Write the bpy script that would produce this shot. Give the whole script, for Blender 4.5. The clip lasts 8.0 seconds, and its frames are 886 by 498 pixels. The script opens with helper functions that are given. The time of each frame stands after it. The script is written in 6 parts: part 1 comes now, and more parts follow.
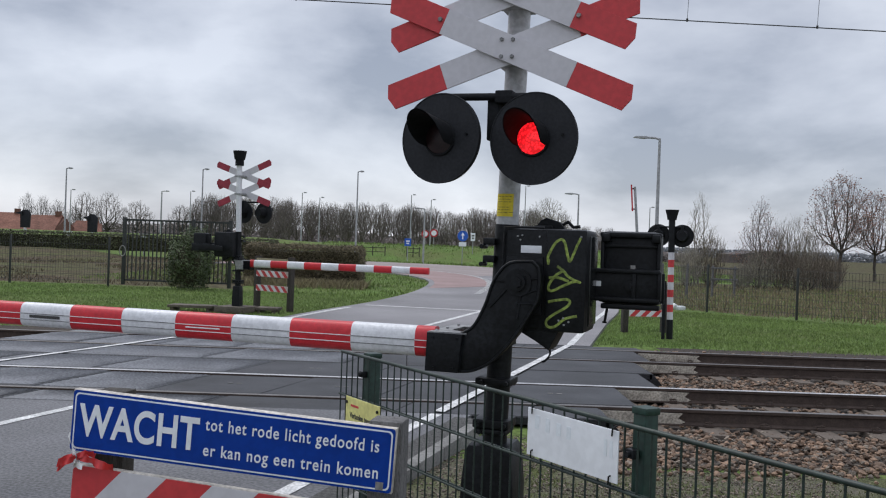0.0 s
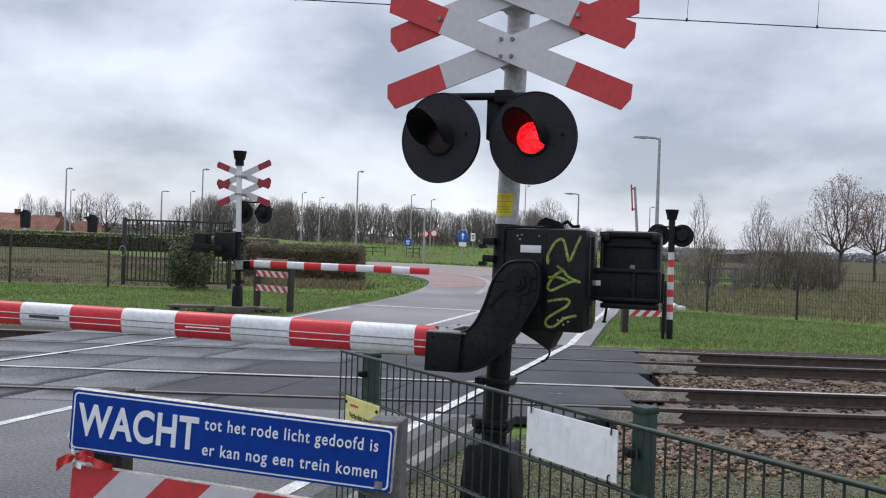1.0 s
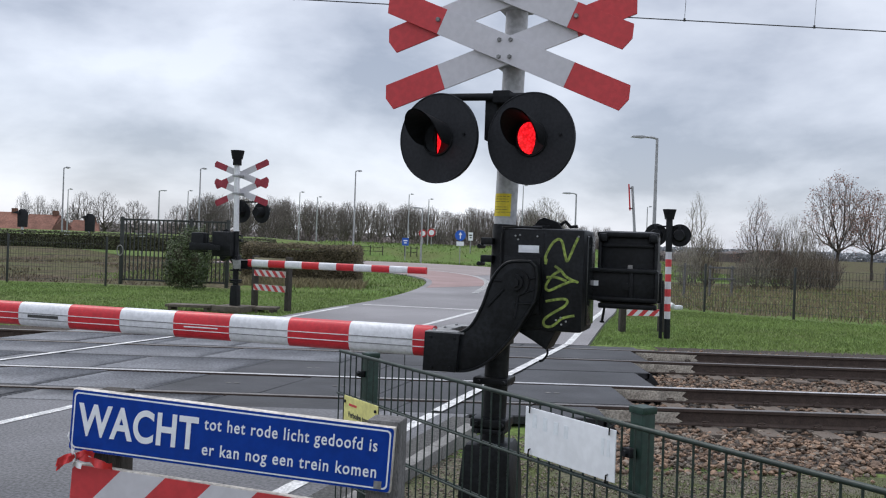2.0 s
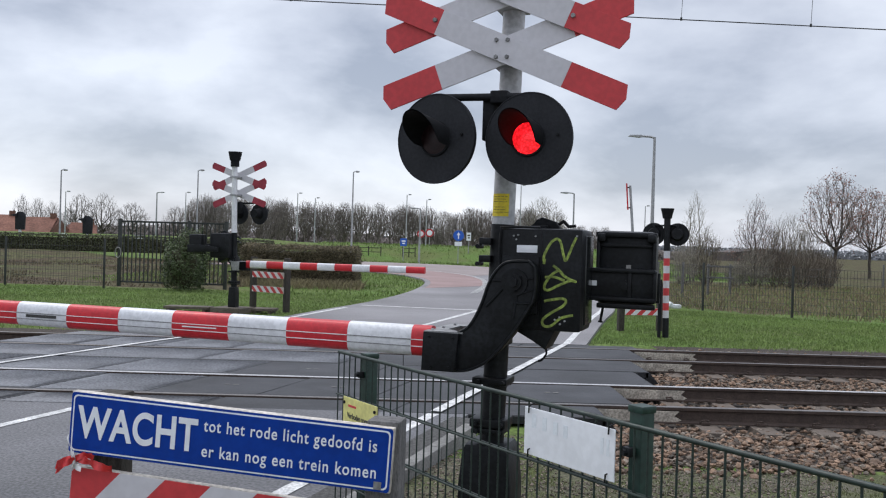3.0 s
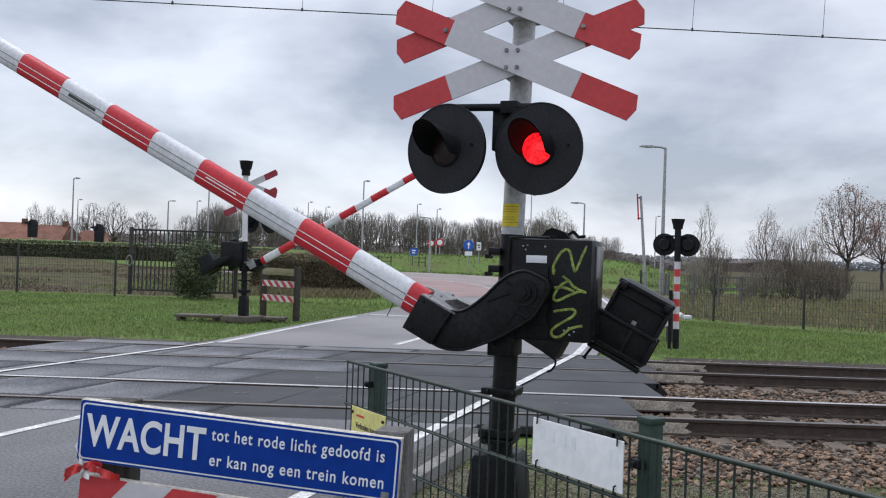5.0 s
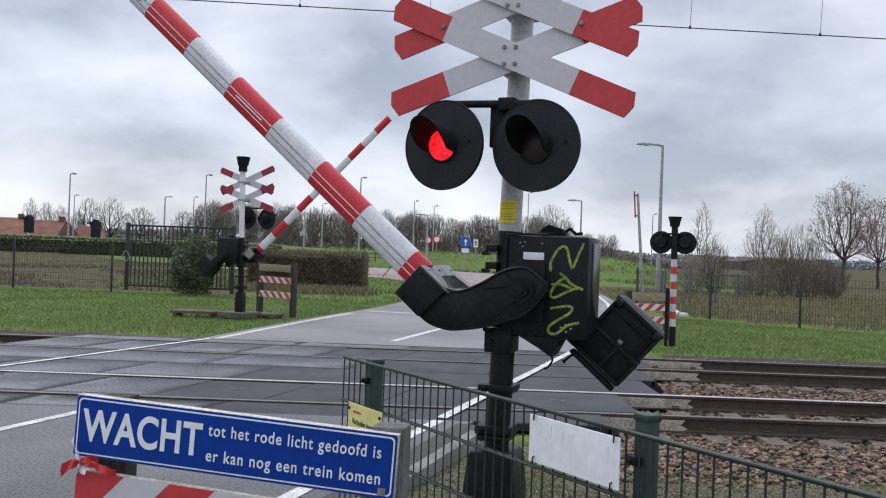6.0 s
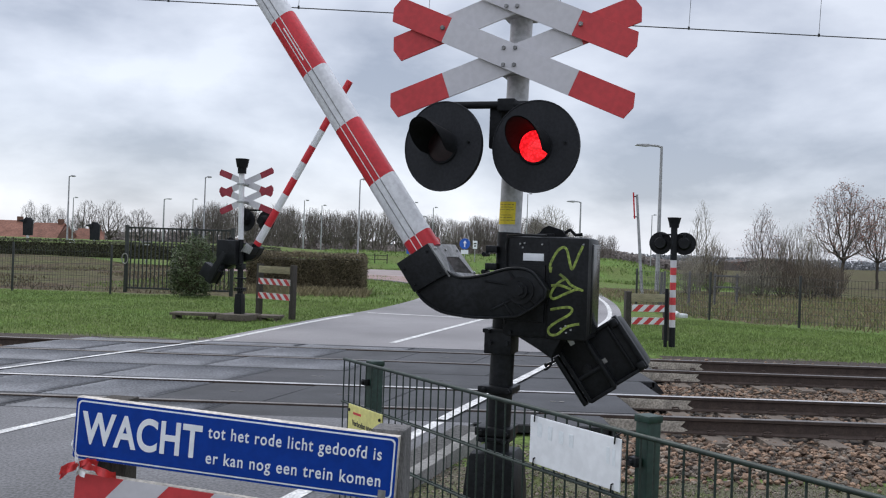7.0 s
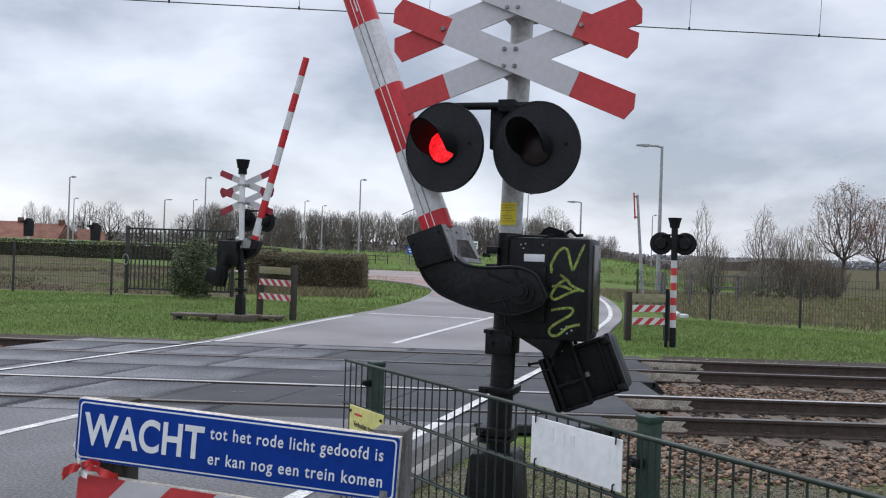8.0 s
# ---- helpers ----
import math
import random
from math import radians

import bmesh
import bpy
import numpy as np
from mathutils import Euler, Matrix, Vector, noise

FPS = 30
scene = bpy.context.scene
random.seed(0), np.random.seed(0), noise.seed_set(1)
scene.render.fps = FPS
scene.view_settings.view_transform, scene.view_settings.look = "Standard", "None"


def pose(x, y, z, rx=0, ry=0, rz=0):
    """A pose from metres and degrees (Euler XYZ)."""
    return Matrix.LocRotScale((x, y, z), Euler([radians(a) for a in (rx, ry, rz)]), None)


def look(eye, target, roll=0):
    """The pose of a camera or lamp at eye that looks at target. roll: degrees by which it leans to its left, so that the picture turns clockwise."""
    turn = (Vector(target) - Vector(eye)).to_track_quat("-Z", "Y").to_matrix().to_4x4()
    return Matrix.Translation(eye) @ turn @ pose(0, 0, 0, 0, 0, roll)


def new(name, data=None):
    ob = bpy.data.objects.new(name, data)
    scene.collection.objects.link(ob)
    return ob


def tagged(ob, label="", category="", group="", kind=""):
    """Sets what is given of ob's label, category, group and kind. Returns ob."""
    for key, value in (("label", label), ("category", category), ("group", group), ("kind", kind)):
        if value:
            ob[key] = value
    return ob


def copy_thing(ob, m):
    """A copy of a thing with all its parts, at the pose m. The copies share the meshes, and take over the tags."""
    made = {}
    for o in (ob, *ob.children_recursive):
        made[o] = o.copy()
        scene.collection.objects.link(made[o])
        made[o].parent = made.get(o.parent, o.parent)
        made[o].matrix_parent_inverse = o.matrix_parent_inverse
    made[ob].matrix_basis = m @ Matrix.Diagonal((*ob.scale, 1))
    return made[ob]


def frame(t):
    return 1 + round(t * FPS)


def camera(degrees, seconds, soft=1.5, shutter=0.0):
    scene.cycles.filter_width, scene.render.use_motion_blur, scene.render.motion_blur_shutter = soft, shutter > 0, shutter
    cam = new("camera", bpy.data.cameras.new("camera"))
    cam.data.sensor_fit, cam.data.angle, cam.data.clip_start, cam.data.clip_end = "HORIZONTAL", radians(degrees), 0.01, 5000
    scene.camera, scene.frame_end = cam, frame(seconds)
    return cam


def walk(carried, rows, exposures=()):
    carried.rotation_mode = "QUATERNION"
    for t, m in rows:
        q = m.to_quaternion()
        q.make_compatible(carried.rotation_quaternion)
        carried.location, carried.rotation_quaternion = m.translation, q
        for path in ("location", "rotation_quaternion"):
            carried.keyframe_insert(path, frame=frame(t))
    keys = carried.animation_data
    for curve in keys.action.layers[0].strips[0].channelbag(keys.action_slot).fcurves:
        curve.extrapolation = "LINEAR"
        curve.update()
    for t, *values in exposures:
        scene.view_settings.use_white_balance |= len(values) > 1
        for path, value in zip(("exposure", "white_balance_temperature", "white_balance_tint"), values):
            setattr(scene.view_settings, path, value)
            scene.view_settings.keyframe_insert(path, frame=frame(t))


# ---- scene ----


def view(x, y, z, yaw, pitch, roll):
    """A hand-held camera pose: heading, tilt and lean in degrees."""
    return pose(x, y, z, 0, 0, yaw) @ pose(0, 0, 0, 90 + pitch) @ pose(0, 0, 0, 0, 0, roll)


cam = camera(50.83, 8.0, soft=1.15)
walk(cam, [
    (0, view(0.0038, 0.0114, 1.6673, -0.174, -0.218, 2.003)),
    (0.5, view(0.0095, 0.0119, 1.6693, -0.171, -0.192, 1.912)),
    (1, view(0.0072, 0.0119, 1.6649, -0.169, -0.212, 1.970)),
    (1.5, view(0.0044, 0.0035, 1.6682, -0.261, -0.249, 2.078)),
    (3, view(0.0019, -0.0027, 1.6694, -0.432, -0.227, 1.671)),
    (3.5, view(0.0055, 0.0018, 1.6702, -0.256, -0.057, 1.654)),
    (4, view(0.0051, -0.0014, 1.6711, 0.060, 0.210, 1.720)),
    (4.5, view(0.0070, -0.0019, 1.6714, 0.240, 0.402, 1.870)),
    (6, view(0.0049, -0.0010, 1.6690, 0.013, 0.159, 2.143)),
    (6.5, view(0.0052, 0.0056, 1.6680, -0.098, 0.156, 2.123)),
    (7, view(0.0025, 0.0063, 1.6677, -0.032, 0.254, 1.998)),
    (7.5, view(0.0044, 0.0078, 1.6682, 0.066, 0.285, 1.946)),
    (8, view(0.0000, 0.0000, 1.6700, 0.000, 0.278, 1.940)),
], exposures=[(0, 0.24), (0.6, 0.38), (1.2, 0.46), (8, 0.46)])

# ---------------------------------------------------------------- world and light
world = bpy.data.worlds.new("overcast_sky")
scene.world = world
world.use_nodes = True
wn = world.node_tree.nodes
wl = world.node_tree.links
wn.clear()
w_out = wn.new("ShaderNodeOutputWorld")
w_add = wn.new("ShaderNodeAddShader")
w_sky = wn.new("ShaderNodeTexSky")
w_sky.sky_type = "NISHITA"
w_sky.sun_disc = False
w_sky.sun_elevation, w_sky.sun_rotation = radians(54), radians(-49)
w_skybg = wn.new("ShaderNodeBackground")
w_skybg.inputs[1].default_value = 0.02
wl.new(w_sky.outputs[0], w_skybg.inputs[0])
w_co = wn.new("ShaderNodeTexCoord")
w_map = wn.new("ShaderNodeMapping")
w_map.inputs["Scale"].default_value = (1.7, 1.7, 3.7)
w_map.inputs["Location"].default_value = (3.1, 1.7, 0.4)
w_map.inputs["Rotation"].default_value = (0.0, radians(-8), 0.0)
wl.new(w_co.outputs["Generated"], w_map.inputs[0])
w_n1 = wn.new("ShaderNodeTexNoise")
w_n1.inputs["Scale"].default_value = 1.8
w_n1.inputs["Detail"].default_value = 9
w_n1.inputs["Roughness"].default_value = 0.53
w_n1.inputs["Distortion"].default_value = 0.12
wl.new(w_map.outputs[0], w_n1.inputs["Vector"])
w_ramp = wn.new("ShaderNodeValToRGB")
w_ramp.color_ramp.elements[0].position = 0.385
w_ramp.color_ramp.elements[0].color = (0.235, 0.255, 0.312, 1)
w_ramp.color_ramp.elements[1].position = 0.64
w_ramp.color_ramp.elements[1].color = (0.535, 0.558, 0.62, 1)
e = w_ramp.color_ramp.elements.new(0.50)
e.color = (0.385, 0.406, 0.468, 1)
wl.new(w_n1.outputs["Fac"], w_ramp.inputs[0])
# an overcast sky grows brighter towards the zenith
w_sep = wn.new("ShaderNodeSeparateXYZ")
wl.new(w_co.outputs["Generated"], w_sep.inputs[0])
w_el = wn.new("ShaderNodeMapRange")
w_el.inputs["From Min"].default_value = 0.25
w_el.inputs["From Max"].default_value = 1.0
w_el.inputs["To Min"].default_value = 1.0
w_el.inputs["To Max"].default_value = 3.0
wl.new(w_sep.outputs["Z"], w_el.inputs["Value"])
w_bg = wn.new("ShaderNodeBackground")
w_low = wn.new("ShaderNodeMapRange")
w_low.inputs["From Min"].default_value = 0.02
w_low.inputs["From Max"].default_value = 0.24
w_low.inputs["To Min"].default_value = 1.18
w_low.inputs["To Max"].default_value = 0.93
wl.new(w_sep.outputs["Z"], w_low.inputs["Value"])
w_mul = wn.new("ShaderNodeMath")
w_mul.operation = "MULTIPLY"
wl.new(w_el.outputs[0], w_mul.inputs[0])
wl.new(w_low.outputs[0], w_mul.inputs[1])
wl.new(w_ramp.outputs[0], w_bg.inputs[0])
wl.new(w_mul.outputs[0], w_bg.inputs[1])
wl.new(w_skybg.outputs[0], w_add.inputs[0])
wl.new(w_bg.outputs[0], w_add.inputs[1])
wl.new(w_add.outputs[0], w_out.inputs[0])

sun = new("sun", bpy.data.lights.new("sun", "SUN"))
sun.data.energy, sun.data.angle, sun.data.color = 0.9, radians(25), (1.0, 0.96, 0.9)
sun.matrix_world = look((-14, 12, 26), (0, 0, 0))
scene.view_settings.exposure = 0.46


# ---------------------------------------------------------------- materials
def mat(name, color, rough=0.7, metal=0.0, var=0.25, scale=8.0, fine=60.0, bump=0.0, color2=None, spec=0.5, stretch=None, island=0.0, objrand=0.0, coat=0.0):
    """A surface with stains (large) and grain (small), roughness that varies and fine relief."""
    m = bpy.data.materials.new(name)
    m.use_nodes = True
    nt, nd, lk = m.node_tree, m.node_tree.nodes, m.node_tree.links
    b = nd["Principled BSDF"]
    b.inputs["Metallic"].default_value = metal
    b.inputs["Specular IOR Level"].default_value = spec
    b.inputs["Coat Weight"].default_value = coat
    co = nd.new("ShaderNodeTexCoord")
    mp = nd.new("ShaderNodeMapping")
    lk.new(co.outputs["Object"], mp.inputs[0])
    if stretch:
        mp.inputs["Scale"].default_value = stretch
    n1 = nd.new("ShaderNodeTexNoise")
    n1.inputs["Scale"].default_value = scale
    n1.inputs["Detail"].default_value = 5
    n2 = nd.new("ShaderNodeTexNoise")
    n2.inputs["Scale"].default_value = fine
    n2.inputs["Detail"].default_value = 4
    lk.new(mp.outputs[0], n1.inputs["Vector"])
    lk.new(mp.outputs[0], n2.inputs["Vector"])
    mx = nd.new("ShaderNodeMix")
    mx.data_type = "RGBA"
    c2 = color2 or tuple(max(0.0, c * (1 - var)) for c in color)
    mx.inputs["A"].default_value = (*color, 1)
    mx.inputs["B"].default_value = (*c2, 1)
    rg = nd.new("ShaderNodeMapRange")
    rg.inputs["From Min"].default_value, rg.inputs["From Max"].default_value = 0.35, 0.65
    lk.new(n1.outputs["Fac"], rg.inputs["Value"])
    lk.new(rg.outputs[0], mx.inputs["Factor"])
    m2 = nd.new("ShaderNodeMix")
    m2.data_type, m2.blend_type = "RGBA", "MULTIPLY"
    m2.inputs["Factor"].default_value = 1.0
    gr = nd.new("ShaderNodeMapRange")
    gr.inputs["From Min"].default_value, gr.inputs["From Max"].default_value = 0.38, 0.62
    gr.inputs["To Min"].default_value, gr.inputs["To Max"].default_value = 1 - var * 0.9, 1 + var * 0.5
    lk.new(n2.outputs["Fac"], gr.inputs["Value"])
    lk.new(mx.outputs["Result"], m2.inputs["A"])
    lk.new(gr.outputs[0], m2.inputs["B"])
    last = m2.outputs["Result"]
    if island or objrand:
        src = nd.new("ShaderNodeNewGeometry").outputs["Random Per Island"] if island else nd.new("ShaderNodeObjectInfo").outputs["Random"]
        k = island or objrand
        r2 = nd.new("ShaderNodeMapRange")
        r2.inputs["To Min"].default_value, r2.inputs["To Max"].default_value = 1 - k, 1 + k
        lk.new(src, r2.inputs["Value"])
        m3 = nd.new("ShaderNodeMix")
        m3.data_type, m3.blend_type = "RGBA", "MULTIPLY"
        m3.inputs["Factor"].default_value = 1.0
        lk.new(last, m3.inputs["A"])
        lk.new(r2.outputs[0], m3.inputs["B"])
        last = m3.outputs["Result"]
    lk.new(last, b.inputs["Base Color"])
    rr = nd.new("ShaderNodeMapRange")
    rr.inputs["To Min"].default_value, rr.inputs["To Max"].default_value = max(0.03, rough - 0.12), min(1.0, rough + 0.12)
    lk.new(n1.outputs["Fac"], rr.inputs["Value"])
    lk.new(rr.outputs[0], b.inputs["Roughness"])
    if bump:
        bp = nd.new("ShaderNodeBump")
        bp.inputs["Strength"].default_value = bump
        bp.inputs["Distance"].default_value = 0.01
        lk.new(n2.outputs["Fac"], bp.inputs["Height"])
        lk.new(bp.outputs[0], b.inputs["Normal"])
    return m


def glow(name, color, strength):
    """A lit lamp lens with a fine grid of bright facets."""
    m = bpy.data.materials.new(name)
    m.use_nodes = True
    nd, lk = m.node_tree.nodes, m.node_tree.links
    b = nd["Principled BSDF"]
    b.inputs["Base Color"].default_value = (0.25, 0.01, 0.01, 1)
    b.inputs["Roughness"].default_value = 0.3
    co = nd.new("ShaderNodeTexCoord")
    vo = nd.new("ShaderNodeTexVoronoi")
    vo.inputs["Scale"].default_value = 75
    lk.new(co.outputs["Object"], vo.inputs["Vector"])
    rg = nd.new("ShaderNodeMapRange")
    rg.inputs["From Min"].default_value, rg.inputs["From Max"].default_value = 0.1, 0.6
    rg.inputs["To Min"].default_value, rg.inputs["To Max"].default_value = strength * 1.5, strength * 0.45
    lk.new(vo.outputs["Distance"], rg.inputs["Value"])
    b.inputs["Emission Color"].default_value = (*color, 1)
    lk.new(rg.outputs[0], b.inputs["Emission Strength"])
    return m


M_ASPHALT = mat("asphalt", (0.132, 0.132, 0.14), 0.6, var=0.6, scale=0.6, fine=42, bump=0.5, color2=(0.085, 0.086, 0.09))
M_ROAD_FAR = mat("worn_asphalt", (0.225, 0.214, 0.216), 0.6, var=0.35, scale=0.25, fine=40, bump=0.3)
M_PINK_ASPHALT = mat("pinkish_asphalt", (0.27, 0.222, 0.208), 0.7, var=0.2, scale=0.3, fine=40)
M_RED_ASPHALT = mat("red_asphalt", (0.29, 0.19, 0.175), 0.7, var=0.2, scale=0.4, fine=40)
M_LINE = mat("road_paint", (0.72, 0.72, 0.70), 0.6, var=0.35, scale=5, fine=45, bump=0.1)
M_PANEL = mat("rubber_panel", (0.021, 0.0215, 0.0245), 0.52, spec=0.38, var=0.5, scale=1.2, fine=40, bump=0.25, objrand=0.14)
M_RIB = mat("worn_ribs", (0.19, 0.195, 0.205), 0.45, var=0.3, scale=1.5, fine=30)
M_TREAD = mat("ribbed_panel", (0.034, 0.036, 0.040), 0.48, var=0.3, scale=1.2, fine=40, bump=0.25, objrand=0.14)
M_GROOVE = mat("track_gap", (0.03, 0.028, 0.026), 0.8, var=0.3)
M_CONCRETE = mat("concrete", (0.33, 0.32, 0.30), 0.85, var=0.3, scale=3, fine=50, bump=0.3)
M_BLOCK = mat("stained_concrete", (0.50, 0.45, 0.37), 0.9, var=0.4, scale=7, fine=40, bump=0.3)
M_KERB = mat("kerb_concrete", (0.23, 0.225, 0.21), 0.85, var=0.3, scale=2, fine=50, bump=0.3)
M_GRAVEL = mat("gravel_dark", (0.10, 0.098, 0.092), 0.9, var=0.5, scale=30, fine=120, bump=1.0)
M_GRASS = mat("grass_ground", (0.108, 0.176, 0.043), 0.95, var=0.45, scale=0.35, fine=11, bump=0.8, color2=(0.118, 0.142, 0.05), spec=0.08)
M_BLADE = mat("grass_blades", (0.195, 0.278, 0.072), 0.75, var=0.3, scale=0.5, fine=9, island=0.25)
M_DRYBLADE = mat("dry_grass", (0.27, 0.225, 0.125), 0.85, var=0.3, scale=0.7, fine=9, island=0.35)
M_FIELD = mat("field_soil", (0.088, 0.066, 0.046), 0.95, var=0.55, scale=0.3, fine=4, bump=0.8, color2=(0.095, 0.10, 0.045), spec=0.05)
M_BALLAST_BED = mat("ballast_bed", (0.06, 0.045, 0.033), 0.95, var=0.5, scale=22, fine=60, bump=1.0)
M_STONE = mat("ballast_stone", (0.205, 0.132, 0.085), 0.8, var=0.3, scale=9, fine=60, bump=0.3, island=0.7)
M_STONEGREY = mat("grey_stone", (0.185, 0.15, 0.115), 0.8, var=0.35, scale=9, fine=60, bump=0.3, island=0.7)
M_VERGE = mat("gravel_verge", (0.125, 0.115, 0.088), 0.95, var=0.55, scale=1.6, fine=55, bump=1.0, color2=(0.095, 0.11, 0.045), spec=0.1)
M_MOSS = mat("thin_grass", (0.15, 0.165, 0.06), 0.85, var=0.3, scale=2, fine=20, island=0.4)
M_RAIL = mat("rusty_rail_side", (0.066, 0.044, 0.033), 0.75, var=0.3, scale=6, fine=60, bump=0.2)
M_RAILDULL = mat("dull_rail_head", (0.15, 0.138, 0.13), 0.48, 0.3, var=0.25, scale=3, fine=30)
M_RAILHEAD = mat("polished_rail_head", (0.47, 0.47, 0.47), 0.46, 0.25, var=0.2, scale=3, fine=30)
M_SLEEPER = mat("concrete_sleeper", (0.15, 0.12, 0.095), 0.9, var=0.3, scale=4, fine=50, bump=0.4)
M_BLACK = mat("black_enamel", (0.0105, 0.012, 0.0138), 0.46, var=0.5, scale=7, fine=45, bump=0.12, spec=0.24)
M_GLOSSBLACK = mat("glossy_black", (0.012, 0.014, 0.014), 0.22, var=0.4, scale=6, fine=40, bump=0.05, spec=0.6)
M_BLACKMATT = mat("black_matt", (0.009, 0.010, 0.012), 0.72, var=0.4, scale=6, fine=50, bump=0.1, spec=0.25)
M_BOARDBLACK = mat("backboard_black", (0.015, 0.0165, 0.0205), 0.62, var=0.35, scale=5, fine=60, spec=0.35)
M_GALV = mat("galvanised_steel", (0.42, 0.43, 0.43), 0.5, 0.35, var=0.25, scale=7, fine=40, bump=0.05)
M_ALU = mat("grey_bracket", (0.30, 0.30, 0.295), 0.55, 0.3, var=0.3, scale=9, fine=50, bump=0.1)
M_POLEWHITE = mat("pole_white", (0.50, 0.51, 0.52), 0.5, var=0.2, scale=5, fine=35, bump=0.05)
M_WHITE = mat("white_reflective", (0.60, 0.585, 0.605), 0.5, var=0.05, scale=4, fine=30)
M_RED = mat("red_reflective", (0.58, 0.045, 0.05), 0.5, var=0.10, scale=4, fine=30)
M_REDBACK = mat("faded_dark_red", (0.34, 0.035, 0.055), 0.6, var=0.15, scale=4, fine=30)
M_BOOMWHITE = mat("boom_white", (0.74, 0.745, 0.755), 0.42, var=0.12, scale=5, fine=40)
M_BOOMRED = mat("boom_red", (0.60, 0.02, 0.03), 0.42, var=0.14, scale=5, fine=40)
M_STRIP = mat("strip_white", (0.8, 0.8, 0.78), 0.4, var=0.1, scale=8, fine=40)
M_YELLOW = mat("yellow_sticker", (0.78, 0.62, 0.03), 0.5, var=0.1, scale=12, fine=60)
M_PALEYELLOW = mat("faded_yellow_plate", (0.74, 0.70, 0.25), 0.5, var=0.12, scale=7, fine=40)
M_INK = mat("dark_print", (0.05, 0.05, 0.045), 0.6, var=0.1)
M_BLUE = mat("blue_sign", (0.002, 0.042, 0.30), 0.45, var=0.1, scale=4, fine=30, spec=0.2)
M_SIGNWHITE = mat("sign_white", (0.84, 0.86, 0.88), 0.42, var=0.06, scale=5, fine=30)
M_EDGEWOOD = mat("pale_board_edge", (0.66, 0.61, 0.54), 0.8, var=0.3, scale=10, fine=60, bump=0.2)
M_POSTWOOD = mat("weathered_post", (0.17, 0.165, 0.16), 0.85, var=0.4, scale=8, fine=60, bump=0.5, stretch=(6, 6, 1))
M_DARKWOOD = mat("dark_timber", (0.06, 0.052, 0.042), 0.85, var=0.4, scale=8, fine=60, bump=0.5, stretch=(6, 6, 1))
M_LIGHTWOOD = mat("light_timber", (0.36, 0.325, 0.20), 0.85, var=0.3, scale=6, fine=50, bump=0.3, stretch=(1, 6, 6))
M_FENCE = mat("green_fence_coating", (0.018, 0.034, 0.026), 0.5, var=0.3, scale=12, fine=60)
M_FENCEPOST = mat("green_fence_post", (0.014, 0.042, 0.03), 0.42, var=0.3, scale=9, fine=50)
M_WIRE = mat("dark_wire", (0.03, 0.033, 0.03), 0.6, var=0.2)
M_TAPE = mat("red_tape", (0.62, 0.03, 0.03), 0.4, var=0.2, scale=20, fine=60)
M_WHITETAPE = mat("white_tape", (0.75, 0.74, 0.72), 0.4, var=0.2, scale=20, fine=60)
M_GRAFFITI = mat("spray_paint", (0.33, 0.43, 0.08), 0.55, var=0.45, scale=14, fine=70)
M_LENSOFF = mat("unlit_red_lens", (0.018, 0.004, 0.005), 0.5, var=0.3, scale=40, fine=90)
M_LENSON = glow("lit_red_lens", (1.0, 0.012, 0.02), 1.25)
M_BARK = mat("bark", (0.085, 0.072, 0.058), 0.9, var=0.4, scale=5, fine=30, bump=0.6)
M_TWIG = mat("twigs", (0.165, 0.14, 0.12), 0.9, var=0.3, scale=2, fine=15, island=0.3)
M_PALEBARK = mat("pale_bark", (0.34, 0.31, 0.28), 0.85, var=0.3, scale=6, fine=30, bump=0.4)
M_BUD = mat("bud_leaves", (0.22, 0.105, 0.07), 0.8, var=0.3, scale=2, fine=12, island=0.4)
M_NEWLEAF = mat("young_leaves", (0.17, 0.18, 0.06), 0.8, var=0.3, scale=2, fine=12, island=0.4)
M_LEAF = mat("ivy_leaves", (0.075, 0.105, 0.035), 0.55, var=0.3, scale=3, fine=12, island=0.45)
M_HEDGE = mat("hedge_leaves", (0.135, 0.108, 0.058), 0.8, var=0.3, scale=1.5, fine=9, island=0.5)
# dark colour stands in for the shade deep inside foliage
M_HEDGEIN = mat("shaded_hedge_core", (0.06, 0.055, 0.03), 0.95, var=0.4, scale=4, fine=20, bump=0.8)
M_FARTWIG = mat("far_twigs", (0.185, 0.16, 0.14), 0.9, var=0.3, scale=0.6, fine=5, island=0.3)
M_WEED = mat("brown_weeds", (0.15, 0.115, 0.07), 0.9, var=0.3, scale=0.7, fine=9, island=0.4)
M_ROOF = mat("clay_roof", (0.20, 0.082, 0.052), 0.85, var=0.3, scale=0.8, fine=5, objrand=0.15)
M_BRICK = mat("dark_brick", (0.17, 0.085, 0.06), 0.9, var=0.3, scale=1, fine=8)
M_GLASSDARK = mat("window_glass", (0.02, 0.022, 0.025), 0.1, var=0.1)
M_SHED = mat("brown_sheeting", (0.085, 0.07, 0.062), 0.8, var=0.25, scale=0.6, fine=5)
M_FOLBLUE = mat("blue_round_sign", (0.02, 0.12, 0.55), 0.45, var=0.1)
M_PLASTIC = mat("white_bag", (0.7, 0.72, 0.72), 0.4, var=0.2, scale=8, fine=30)
M_RUST = mat("rusty_lid", (0.13, 0.108, 0.082), 0.85, var=0.35, scale=6, fine=40, bump=0.3)


# ---------------------------------------------------------------- mesh tools
def bm_new():
    return bmesh.new()


